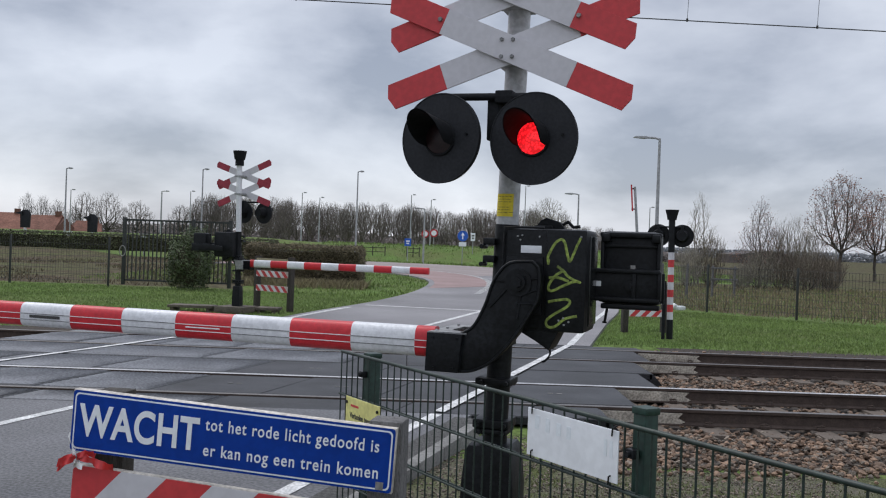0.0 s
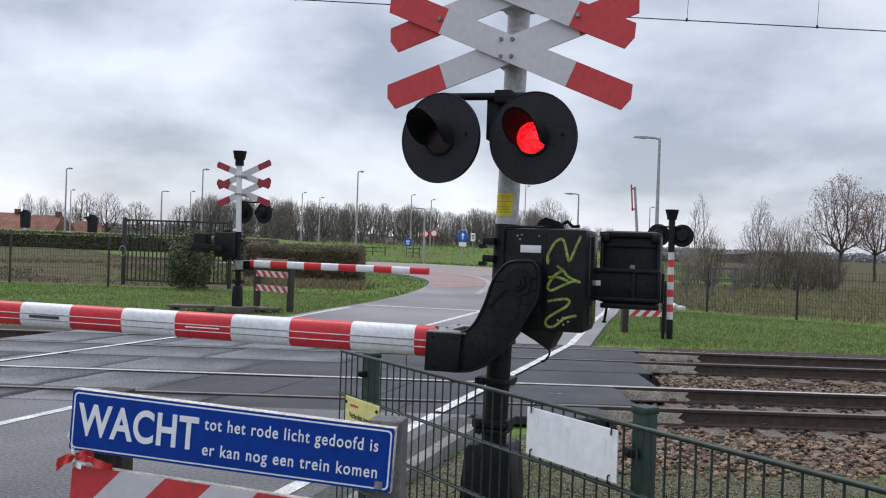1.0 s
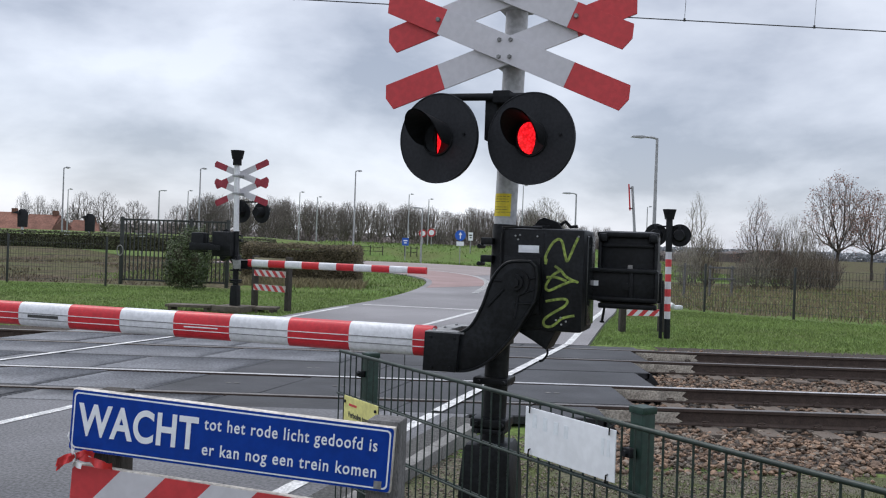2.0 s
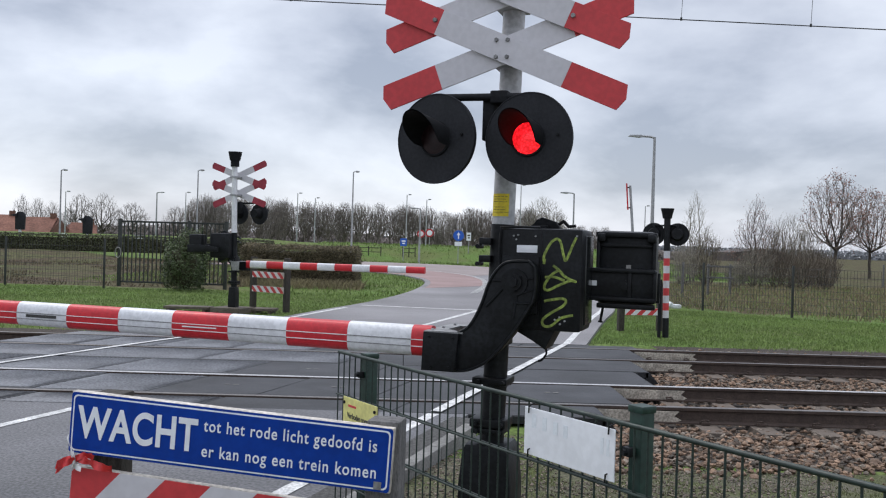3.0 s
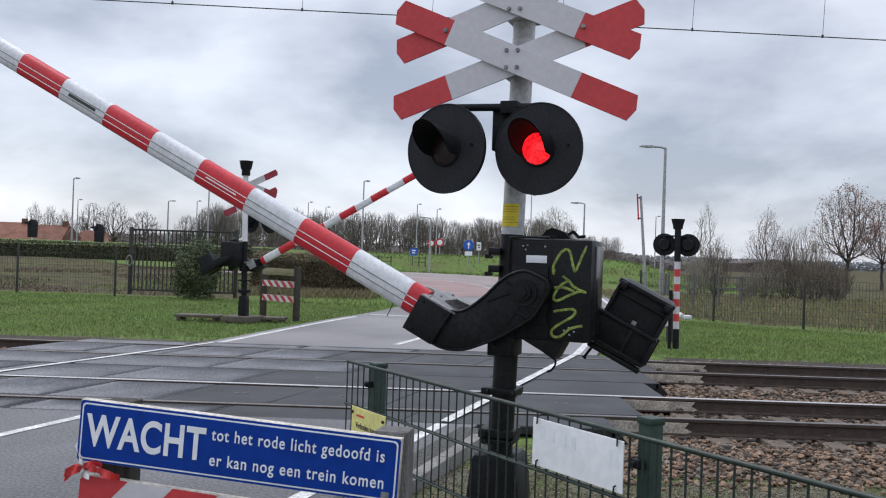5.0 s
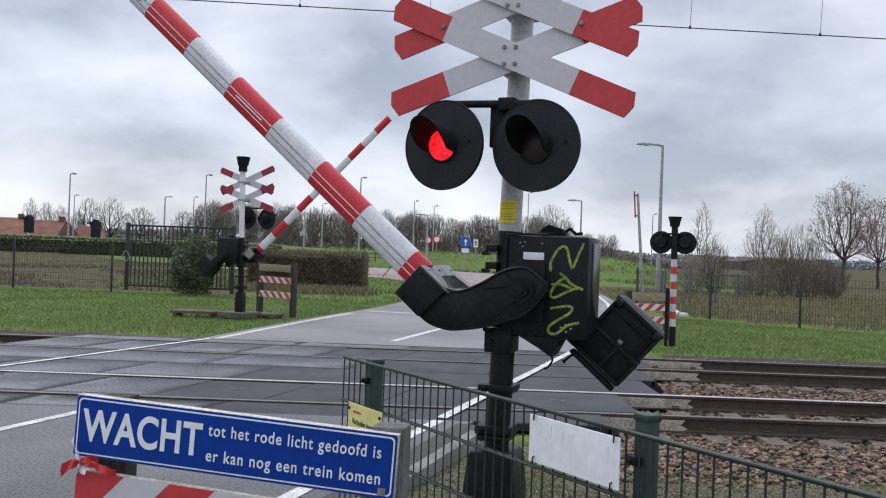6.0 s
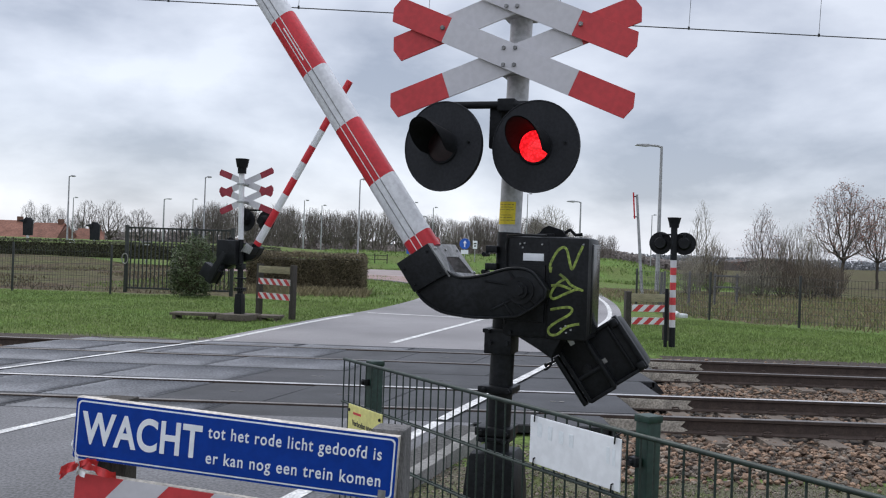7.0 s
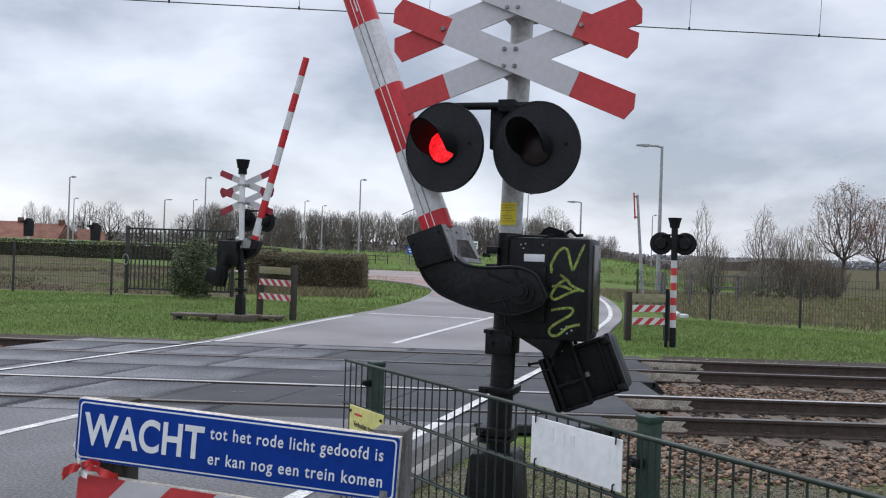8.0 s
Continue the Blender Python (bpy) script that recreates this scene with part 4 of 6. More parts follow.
    for a in range(4):
        b = (a + 1) % 4
        q = [outer[a], outer[b], inner[b], inner[a]]
        lo = [bm.verts.new((x, y, -0.303)) for x, y in q]
        hi = [bm.verts.new((x, y, -0.294)) for x, y in q]
        bm.faces.new(lo)
        bm.faces.new(hi)
        for k in range(4):
            bm.faces.new((lo[k], lo[(k + 1) % 4], hi[(k + 1) % 4], hi[k]))
    bmesh.ops.recalc_face_normals(bm, faces=bm.faces)
    part("boom_clamp", bm, M_ALU, lever, "bare grey boom clamp plate", smooth=False)
    bm = bm_new()
    add_prism(bm, [(-0.505, -0.50), (-0.33, -0.50), (-0.285, -0.306), (-0.505, -0.306)], 0.392, 0.402, 0.002)
    part("clamp_back", bm, M_ALU, lever, "bare grey back plate of the clamp")
    bm = bm_new()
    add_box(bm, (0.19, 0.30, 0.010), Matrix.Translation((-0.41, 0.245, -0.497)), 0.003)
    part("clamp_floor", bm, M_BLACKMATT, lever)
    for x, z, y in ((-0.46, -0.495, -0.113), (-0.35, -0.49, -0.113), (-0.47, -0.325, -0.113), (-0.33, -0.325, -0.113)):
        bolt_head(lever, x, y, z, 0.008, M_BLACKMATT)
    for x, y in ((-0.47, -0.05), (-0.46, 0.12), (-0.46, 0.35), (-0.30, 0.42)):
        bm = bm_new()
        add_cyl(bm, (x, y, -0.296), (x, y, -0.284), 0.010, 0.008, seg=6)
        part("bolt", bm, M_GALV, lever)
    # boom, alternately red and white
    pitch = 0.396 * reach
    edges = [-0.49, -0.603] + [-0.603 - pitch * k for k in range(1, 11)]
    zb, yb = -0.364, 0.023
    for i, (a, b) in enumerate(zip(edges[:-1], edges[1:])):
        is_red = i % 2 == 0
        r = 0.089 - 0.0014 * i
        part("boom_section", boom_section(a, b + 0.0005, r, yb, zb), M_BOOMRED if is_red else M_BOOMWHITE, lever, "red boom section" if is_red else "white boom section")
        for zz in (0.009, -0.030):
            bm = bm_new()
            yy = yb - 0.72 * r * (1 - (abs(zz) / r) ** 2.6) ** 0.45 - 0.0008
            add_box(bm, (abs(b - a) - 0.004, 0.004, 0.0048), Matrix.Translation(((a + b) / 2, yy, zb + zz)))
            part("reflective_strip", bm, M_STRIP if is_red else M_ALU, lever, smooth=False)
        if i in (4, 7):
            bm = bm_new()
            add_box(bm, (0.24, 0.006, 0.019 if not is_red else 0.008), Matrix.Translation(((a + b) / 2, yb - 0.72 * r - 0.001, zb - 0.008)), 0.002)
            part("boom_label", bm, M_STRIP if is_red else M_INK, lever, smooth=False)
    bm = bm_new()
    add_cyl(bm, (-0.66, 0.0, zb - 0.08), (-0.658, 0.0, zb - 0.17), 0.0025, seg=5)
    part("hanging_wire", bm, M_WIRE, lever)
    # counterweight behind the box: cast block held between arm plates
    bm = bm_new()
    add_prism(bm, [(-0.03, -0.05), (0.15, -0.060), (0.40, -0.062), (0.722, -0.062), (0.748, -0.04), (0.748, 0.105), (0.725, 0.125), (0.20, 0.123), (0.12, 0.06), (-0.03, 0.05)], 0.335, 0.37, 0.008)
    part("weight_arm", bm, M_BLACK, lever, "black counterweight arm plate")
    bm = bm_new()
    add_prism(bm, [(-0.05, -0.05), (0.30, -0.06), (0.75, -0.08), (0.75, 0.10), (0.30, 0.10), (-0.05, 0.05)], 0.585, 0.61, 0.006)
    part("weight_arm", bm, M_BLACK, lever, "black counterweight arm plate")
    bm = bm_new()
    add_box(bm, (0.335, 0.19, 0.425), Matrix.Translation((0.570, 0.478, 0.1275)), 0.035)
    part("weight_block", bm, M_BLACK, lever, "black ribbed cast counterweight")
    for size, at in (((0.35, 0.05, 0.03), (0.57, 0.375, 0.318)), ((0.31, 0.03, 0.018), (0.565, 0.378, 0.255)), ((0.02, 0.05, 0.40), (0.412, 0.372, 0.13)), ((0.02, 0.05, 0.40), (0.732, 0.372, 0.13)),
                     ((0.44, 0.05, 0.024), (0.525, 0.33, -0.052)), ((0.44, 0.05, 0.024), (0.525, 0.33, 0.112)), ((0.33, 0.06, 0.03), (0.58, 0.35, -0.092)), ((0.025, 0.03, 0.16), (0.60, 0.328, 0.03)), ((0.02, 0.05, 0.17), (0.742, 0.335, 0.03)), ((0.05, 0.06, 0.05), (0.715, 0.36, 0.30)), ((0.05, 0.06, 0.05), (0.43, 0.36, 0.30))):
        bm = bm_new()
        add_box(bm, size, Matrix.Translation(at), min(size) * 0.3)
        part("weight_rib", bm, M_BLACK, lever)
    for p, q, r in (((0.575, 0.33, 0.03), (0.575, 0.315, 0.03), 0.028), ((0.575, 0.316, 0.03), (0.575, 0.305, 0.03), 0.014), ((0.44, 0.45, -0.085), (0.425, 0.45, -0.19), 0.008), ((0.425, 0.45, -0.19), (0.424, 0.45, -0.20), 0.014)):
        bm = bm_new()
        add_cyl(bm, p, q, r, seg=12)
        part("weight_bolt", bm, M_BLACK, lever)
    bm = bm_new()
    add_box(bm, (0.075, 0.004, 0.03), Matrix.Translation((0.375, 0.333, 0.035)), 0.001)
    part("weight_tag", bm, M_SIGNWHITE, lever, "small pale sticker", smooth=False)
    bm = bm_new()
    add_box(bm, (0.028, 0.004, 0.034), Matrix.Translation((0.585, 0.381, 0.128)), 0.001)
    part("weight_mark", bm, M_CONCRETE, lever, "small worn mark", smooth=False)
    for ob in lever.children:
        if ob.name.startswith("weight"):
            ob.data.transform(Matrix.Translation((-0.022, 0, -0.034)))
    return sig, lever, hub, lens_l, lens_r


near_signal, near_lever, NEAR_HUB, LENS_L, LENS_R = build_signal(pose(0.369, 5.39, -0.05, 0, 0, TURN), "crossing signal post with red lamps, white-red crosses and half barrier", (2.768, 3.094), 3.75)
far_signal, far_lever, FAR_HUB, far_lens_l, far_lens_r = build_signal(pose(-4.66, 21.62, -0.03, 0, 0, TURN + 180), "far crossing signal seen from behind, with half barrier", (2.725, 3.135), 3.36, False, (0.25, -0.175, 1.487), 1.076, M_REDBACK, M_BOOMWHITE, -0.15, 0.62)
bm = bm_new()
add_cyl(bm, (0.05, 0, 3.38), (0.05, 0, 3.52), 0.10, 0.10, seg=20)
add_cyl(bm, (0.05, 0, 3.52), (0.05, 0, 3.72), 0.12, 0.16, seg=20)
part("bell", bm, M_BLACKMATT, far_signal, "black warning bell on the post top")


# ---------------------------------------------------------------- warning barricade beside the road
def striped_board(parent, x0, x1, z_top, height, y, pitch, lean, thick=0.022, pale=M_WHITE, tilt=0.0, start_red=True):
    """A board of slanting red and white blocks; returns its holder."""
    bm = bm_new()
    add_prism(bm, [(x0, z_top - height), (x1, z_top - height), (x1, z_top), (x0, z_top)], y, y + thick, 0.002)
    board = part("striped_board", bm, M_EDGEWOOD, parent, "red and white striped board", smooth=False)
    board.matrix_local = pose(0, 0, 0, 0, tilt, 0)
    k, red = x0 - pitch * 3 + (0 if lean > 0 else pitch * 0.5), not start_red
    while k < x1:
        a = [(k, z_top - height + 0.003), (k + pitch, z_top - height + 0.003), (k + pitch + lean, z_top - 0.003), (k + lean, z_top - 0.003)]
        # clip the slanting block to the board's ends
        poly = []
        for edge, sgn in ((x0 + 0.002, 1), (x1 - 0.002, -1)):
            src, poly = (a if not poly else poly), []
            for i in range(len(src)):
                p, q = src[i], src[(i + 1) % len(src)]
                ip, iq = sgn * (p[0] - edge) >= 0, sgn * (q[0] - edge) >= 0
                if ip:
                    poly.append(p)
                if ip != iq:
                    t = (edge - p[0]) / (q[0] - p[0])
                    poly.append((edge, p[1] + t * (q[1] - p[1])))
            if not poly:
                break
        if len(poly) > 2:
            bm = bm_new()
            add_prism(bm, poly, y - 0.002, y + 0.0015)
            part("stripe", bm, M_RED if red else pale, board, smooth=False)
        k += pitch
        red = not red
    return board


def build_barricade():
    g = thing("warning_barricade", pose(-0.638, 2.92, -0.04, 0, 0, -10.8), "wooden barricade with blue warning sign and red-white striped board", "barricade")
    u = 0.04
    bm = bm_new()
    add_box(bm, (0.105, 0.10, 1.16), Matrix.Translation((0.498, 0.075, 0.545 + u)), 0.008)
    part("post", bm, M_POSTWOOD, g, "weathered grey square wooden post")
    bm = bm_new()
    add_box(bm, (0.10, 0.08, 1.175), Matrix.Translation((-0.425, 0.075, 0.57 + u)), 0.006)
    part("post", bm, M_DARKWOOD, g, "dark wooden post")
    bm = bm_new()
    h = 0.198
    add_prism(bm, [(-0.535, -h / 2), (0.535, -h / 2), (0.535, h / 2), (-0.535, h / 2)], 0.0, 0.036, 0.003)
    panel = part("sign_panel", bm, M_EDGEWOOD, g, "blue enamel warning sign with white lettering and a pale edge")
    panel.matrix_local = pose(0.0, -0.002, 1.038 + u, 0, 2.9, 0)

    def rounded(w, hh, r):
        out = []
        for cx, cz, a0 in ((w - r, hh - r, 0), (-w + r, hh - r, 90), (-w + r, -hh + r, 180), (w - r, -hh + r, 270)):
            for k in range(5):
                a = radians(a0 + 22.5 * k)
                out.append((cx + r * math.cos(a), cz + r * math.sin(a)))
        return out
    for w, hh, r, y, m_ in ((0.534, 0.0975, 0.010, -0.0015, M_BLUE), (0.527, 0.0905, 0.014, -0.0022, M_SIGNWHITE), (0.522, 0.0855, 0.012, -0.003, M_BLUE)):
        bm = bm_new()
        add_prism(bm, rounded(w, hh, r), y, y + 0.0012)
        part("sign_face" if m_ is M_BLUE else "sign_border", bm, m_, panel, smooth=False)
    lettering("WACHT", 0.142, M_SIGNWHITE, panel, pose(-0.504, -0.0042, -0.043, 90, 0, 0), 0.414, 1.06)
    lettering("tot het rode licht gedoofd is", 0.053, M_SIGNWHITE, panel, pose(-0.074, -0.0042, 0.023, 90, 0, 0), 0.562, 1.15)
    lettering("er kan nog een trein komen", 0.053, M_SIGNWHITE, panel, pose(-0.077, -0.0042, -0.057, 90, 0, 0), 0.566, 1.15)
    bm = bm_new()
    add_box(bm, (0.024, 0.001, 0.024), Matrix.Translation((0.497, -0.0042, -0.078)))
    part("sticker", bm, M_ALU, panel, "small torn sticker", smooth=False)
    board = striped_board(g, -0.585, 0.45, 0.888 + u, 0.20, 0.0, 0.155, 0.17, tilt=3.6, start_red=False)
    # torn barrier tape knotted on the post
    for pts, w, m_ in (
        ([(-0.57, -0.02, 0.925), (-0.53, -0.03, 0.945), (-0.49, -0.035, 0.955), (-0.46, -0.03, 0.95), (-0.42, -0.03, 0.935), (-0.375, -0.02, 0.925)], 0.026, M_TAPE),
        ([(-0.575, -0.01, 0.905), (-0.54, -0.03, 0.93), (-0.50, -0.04, 0.95), (-0.47, -0.03, 0.965), (-0.45, 0.0, 0.955)], 0.022, M_TAPE),
        ([(-0.535, -0.015, 1.02), (-0.515, -0.03, 0.985), (-0.50, -0.035, 0.955), (-0.49, -0.03, 0.94)], 0.014, M_WHITETAPE),
        ([(-0.50, -0.04, 0.975), (-0.485, -0.05, 0.955), (-0.495, -0.045, 0.935), (-0.47, -0.04, 0.925)], 0.018, M_WHITETAPE),
    ):
        bm = bm_new()
        c = smooth_curve(pts, 5)
        rows = []
        for i, p in enumerate(c):
            tw = 0.6 * math.sin(i * 0.9 + w * 90)
            d = Vector((0, math.sin(tw), math.cos(tw))) * w / 2
            rows.append([bm.verts.new(p + d + Vector((0, 0.002 * k, u))) if k else bm.verts.new(p + d + Vector((0, 0, u))) for k in (0, 1)] + [bm.verts.new(p - d + Vector((0, 0.002 * k, u))) for k in (1, 0)])
        for a, b in zip(rows[:-1], rows[1:]):
            for k in range(4):
                bm.faces.new((a[k], b[k], b[(k + 1) % 4], a[(k + 1) % 4]))
        bmesh.ops.recalc_face_normals(bm, faces=bm.faces)
        part("tape", bm, m_, g, "red and white barrier tape knotted round the post")


# ---------------------------------------------------------------- green bar fence
def build_near_fence():
    ang = math.degrees(math.atan2(-0.848, 0.53))
    f = thing("bar_fence", pose(-0.435, 4.347, -0.06, 0, 0, ang), "dark green steel bar mesh fence with square posts", "fence")
    u = 0.06
    zt = 1.16 + u
    length = 4.5
    bm = bm_new()
    add_cyl(bm, (0, 0, zt), (length, 0, zt), 0.008, seg=10)
    part("top_rail", bm, M_FENCE, f, "green coated top rail")
    for k, z in enumerate((0.965, 0.765, 0.565, 0.365, 0.165)):
        for s in (-1, 1):
            bm = bm_new()
            add_cyl(bm, (0, s * 0.008, z + u), (length, s * 0.008, z + u), 0.0045, seg=8)
            part("cross_wire", bm, M_FENCE, f)
    bm = bm_new()
    add_cyl(bm, (0, 0, 0.03), (0, 0, zt - 0.004), 0.0035, seg=6)
    me = to_mesh("bar", bm, M_FENCE, True)
    n = int(length / 0.0555)
    for i in range(n):
        o = new("bar", me)
        o.parent = f
        o.matrix_local = Matrix.Translation((i * 0.0555, 0, 0))
    for s, w, h in ((0.22, 0.056, 1.165), (1.925, 0.052, 1.205), (4.45, 0.052, 1.2)):
        bm = bm_new()
        add_box(bm, (w, w, h + u), Matrix.Translation((s, 0.045, (h + u) / 2)), 0.005)
        post = part("post", bm, M_FENCEPOST, f, "dark green square fence post")
        bm = bm_new()
        add_box(bm, (w + 0.008, w + 0.008, 0.022), Matrix.Translation((s, 0.045, h + u)), 0.005)
        part("post_cap", bm, M_FENCEPOST, post)
        for z in (1.08, 0.62, 0.2):
            bm = bm_new()
            add_box(bm, (0.034, 0.026, 0.028), Matrix.Translation((s - 0.01, 0.005, z + u)), 0.004)
            add_cyl(bm, (s - 0.01, -0.006, z + u), (s - 0.01, -0.020, z + u), 0.009, seg=8)
            part("fence_clip", bm, M_BLACK, post)
    # plates hung on the camera side of the bars
    p = thing("blank_plate", pose(-0.435, 4.347, -0.06, 0, 0, ang), "blank white weathered plate wired to the fence", "plate")
    bm = bm_new()
    add_box(bm, (0.435, 0.004, 0.156), Matrix.Translation((1.667, -0.02, 1.063 + u)), 0.0015)
    plate = part("plate", bm, M_SIGNWHITE, p, smooth=False)
    faded = mat("faded_ink", (0.77, 0.815, 0.84), 0.5, var=0.06, scale=30, fine=80)
    for x, z, w, h in ((1.50, 1.10, 0.022, 0.045), (1.555, 1.098, 0.02, 0.045), (1.61, 1.095, 0.022, 0.04), (1.66, 1.093, 0.02, 0.04), (1.83, 1.083, 0.012, 0.05), (1.855, 1.082, 0.012, 0.05)):
        bm = bm_new()
        add_box(bm, (w, 0.0008, h), Matrix.Translation((x, -0.0226, z + u)))
        part("faded_print", bm, faded, plate, "faded illegible print", smooth=False)
    for x, z in ((1.475, 1.135), (1.86, 1.135), (1.475, 0.99), (1.85, 0.99)):
        bm = bm_new()
        add_tube(bm, [(x, -0.026, z + u - 0.012), (x + 0.004, -0.028, z + u + 0.012), (x + 0.01, 0.0, z + u + 0.024)], 0.0025, 6)
        part("wire_tie", bm, M_BLACK, p)
    y = thing("warning_plate", pose(-0.435, 4.347, -0.06, 0, 0, ang), "faded yellow no-entry notice plate on the fence", "sign")
    bm = bm_new()
    add_box(bm, (0.32, 0.004, 0.21), Matrix.Translation((0.262, -0.02, 0.866 + u)), 0.0015)
    yp = part("plate", bm, M_PALEYELLOW, y, smooth=False)
    lettering("Verboden toegang", 0.036, M_INK, yp, pose(0.145, -0.0226, 0.880 + u, 90, 0, 0), 0.24)
    lettering("voor onbevoegden", 0.036, M_INK, yp, pose(0.145, -0.0226, 0.838 + u, 90, 0, 0), 0.23)
    bm = bm_new()
    add_box(bm, (0.075, 0.001, 0.010), Matrix.Translation((0.19, -0.0226, 0.935 + u)))
    part("print_bar", bm, M_RED, yp, smooth=False)
    for x in (0.115, 0.405):
        bm = bm_new()
        add_cyl(bm, (x, -0.018, 0.945 + u), (x, -0.028, 0.945 + u), 0.007, seg=8)
        part("bolt", bm, M_BLACK, y)


# ---------------------------------------------------------------- far side of the crossing
def build_footpath_signal():
    g = thing("striped_signal", pose(4.60, 18.45, -0.03, 0, 0, TURN + 180), "red and white striped signal post with black lamps", "crossing signal")
    u = 0.03
    lean = lambda z: 0.012 * z
    zs = [0.0, 0.36] + [0.36 + 0.1475 * k for k in range(1, 10)] + [2.36]
    for i, (a, b) in enumerate(zip(zs[:-1], zs[1:])):
        bm = bm_new()
        add_cyl(bm, (lean(a), 0, a + u - (0.03 if i == 0 else 0)), (lean(b), 0, b + u), 0.060 if 0 < i < 10 else 0.064, seg=20)
        m_ = M_BLACK if i in (0, 10) else (M_WHITE if i % 2 else M_RED)
        part("post_section", bm, m_, g, "black post section" if m_ is M_BLACK else "reflective post section")
    bm = bm_new()
    add_cyl(bm, (0.03, 0, 2.33 + u), (0.03, 0, 2.40 + u), 0.09, 0.10, seg=20)
    add_cyl(bm, (0.03, 0, 2.40 + u), (0.03, 0, 2.53 + u), 0.10, 0.135, seg=20)
    part("bell", bm, M_BLACKMATT, g)
    bm = bm_new()
    add_cyl(bm, (-0.18, -0.05, 2.19 + u), (0.29, -0.05, 2.19 + u), 0.018, seg=10)
    part("lamp_arm", bm, M_BLACKMATT, g)
    for x in (-0.17, 0.29):
        bm = bm_new()
        add_cyl(bm, (x, -0.14, 2.02 + u), (x, -0.12, 2.02 + u), 0.225, seg=40)
        add_cyl(bm, (x, -0.12, 2.02 + u), (x, 0.02, 2.02 + u), 0.13, 0.10, seg=24)
        add_box(bm, (0.05, 0.08, 0.26), Matrix.Translation((x, -0.06, 2.10 + u)), 0.01)
        part("lamp", bm, M_BLACK, g, "black lamp housing seen from behind")
    # the small black pushbutton post beside it
    bm = bm_new()
    add_cyl(bm, (0.12, 0.1, 0.0), (0.12, 0.1, 1.15), 0.035, seg=12)
    part("side_post", bm, M_BLACKMATT, g)


def build_far_barricade(p, q, zs, label, lean=0.15):
    p, q = Vector(p), Vector(q)
    d = q - p
    g = thing("striped_barricade", pose(p.x, p.y, -0.04, 0, 0, math.degrees(math.atan2(d.y, d.x))), label, "barricade", "striped barricades beyond the tracks")
    L = d.length
    for x in (0.0, L):
        bm = bm_new()
        add_box(bm, (0.13, 0.12, zs[0] + 0.09), Matrix.Translation((x, 0.04, (zs[0] + 0.09) / 2)), 0.012)
        part("post", bm, M_DARKWOOD, g, "dark timber post")
    bm = bm_new()
    add_box(bm, (L - 0.1, 0.03, 0.17), Matrix.Translation((L / 2, -0.035, zs[0] - 0.04)), 0.004)
    part("plain_board", bm, M_LIGHTWOOD, g, "bare pale timber board")
    for z in zs[1:]:
        striped_board(g, 0.06, L - 0.02, z + 0.045, 0.15, -0.05, 0.125, lean, pale=M_BOOMWHITE)


def mesh_fence(name, pts, height, spacing, label, wire=0.0055, step=0.085):
    """Welded wire fence along a line: a post at each point, a mesh panel between."""
    p0 = pts[0]
    f = thing(name, Matrix.Translation((p0[0], p0[1], 0)), label, "fence")
    for i, (x, y) in enumerate(pts):
        bm = bm_new()
        gz = ground_height(x, y)
        add_box(bm, (0.06, 0.06, height + 0.1 - gz), Matrix.Translation((x - p0[0], y - p0[1], (height + 0.06 + gz) / 2)), 0.006)
        part("post", bm, M_WIRE, f, "dark green fence post")
    for (xa, ya), (xb, yb) in zip(pts[:-1], pts[1:]):
        bm = bm_new()
        a, b = Vector((xa - p0[0], ya - p0[1], 0)), Vector((xb - p0[0], yb - p0[1], 0))
        n = int((b - a).length / step)
        for k in range(n + 1):
            c = a.lerp(b, k / n)
            add_cyl(bm, c + Vector((0, 0, 0.02)), c + Vector((0, 0, height)), wire, seg=3, caps=False)
        z = 0.1
        while z <= height + 0.01:
            add_cyl(bm, a + Vector((0, 0, z)), b + Vector((0, 0, z)), wire, seg=3, caps=False)
            z += 0.2
        part("mesh_panel", bm, M_WIRE, f, "welded wire mesh panel")
    return f


def build_gate():
    g = thing("bar_gate", pose(-10.55, 31.2, 0.0, 0, 0, -4), "tall black steel bar gate, closed", "gate")
    for x in (0.0, 2.35, 3.6):
        bm = bm_new()
        add_box(bm, (0.11, 0.11, 2.25), Matrix.Translation((x, 0, 1.12)), 0.01)
        part("gate_post", bm, M_WIRE, g)
    for z in (0.15, 2.16):
        for a, b in ((0, 2.35), (2.35, 3.6)):
            bm = bm_new()
            add_box(bm, (b - a, 0.05, 0.06), Matrix.Translation(((a + b) / 2, 0, z)), 0.006)
            part("gate_rail", bm, M_WIRE, g)
    bm = bm_new()
    add_box(bm, (0.036, 0.036, 2.0), Matrix.Translation((0, 0, 1.15)), 0.003)
    me = to_mesh("gate_bar", bm, M_WIRE)
    for k in range(1, 26):
        o = new("gate_bar", me)
        o.parent = g
        o.matrix_local = Matrix.Translation((k * 0.14, 0, 0))
    bm = bm_new()
    ring = [(-0.02 + 0.10 * math.cos(a), -0.09, 1.12 + 0.17 * math.sin(a)) for a in np.linspace(0, 6.28, 17)]
    add_tube(bm, ring, 0.018, 6)
    solid("coiled_chain", bm, M_CONCRETE, "pale looped chain hung on the gate post", "chain", m=pose(-10.55, 31.2, 0.0, 0, 0, -4))


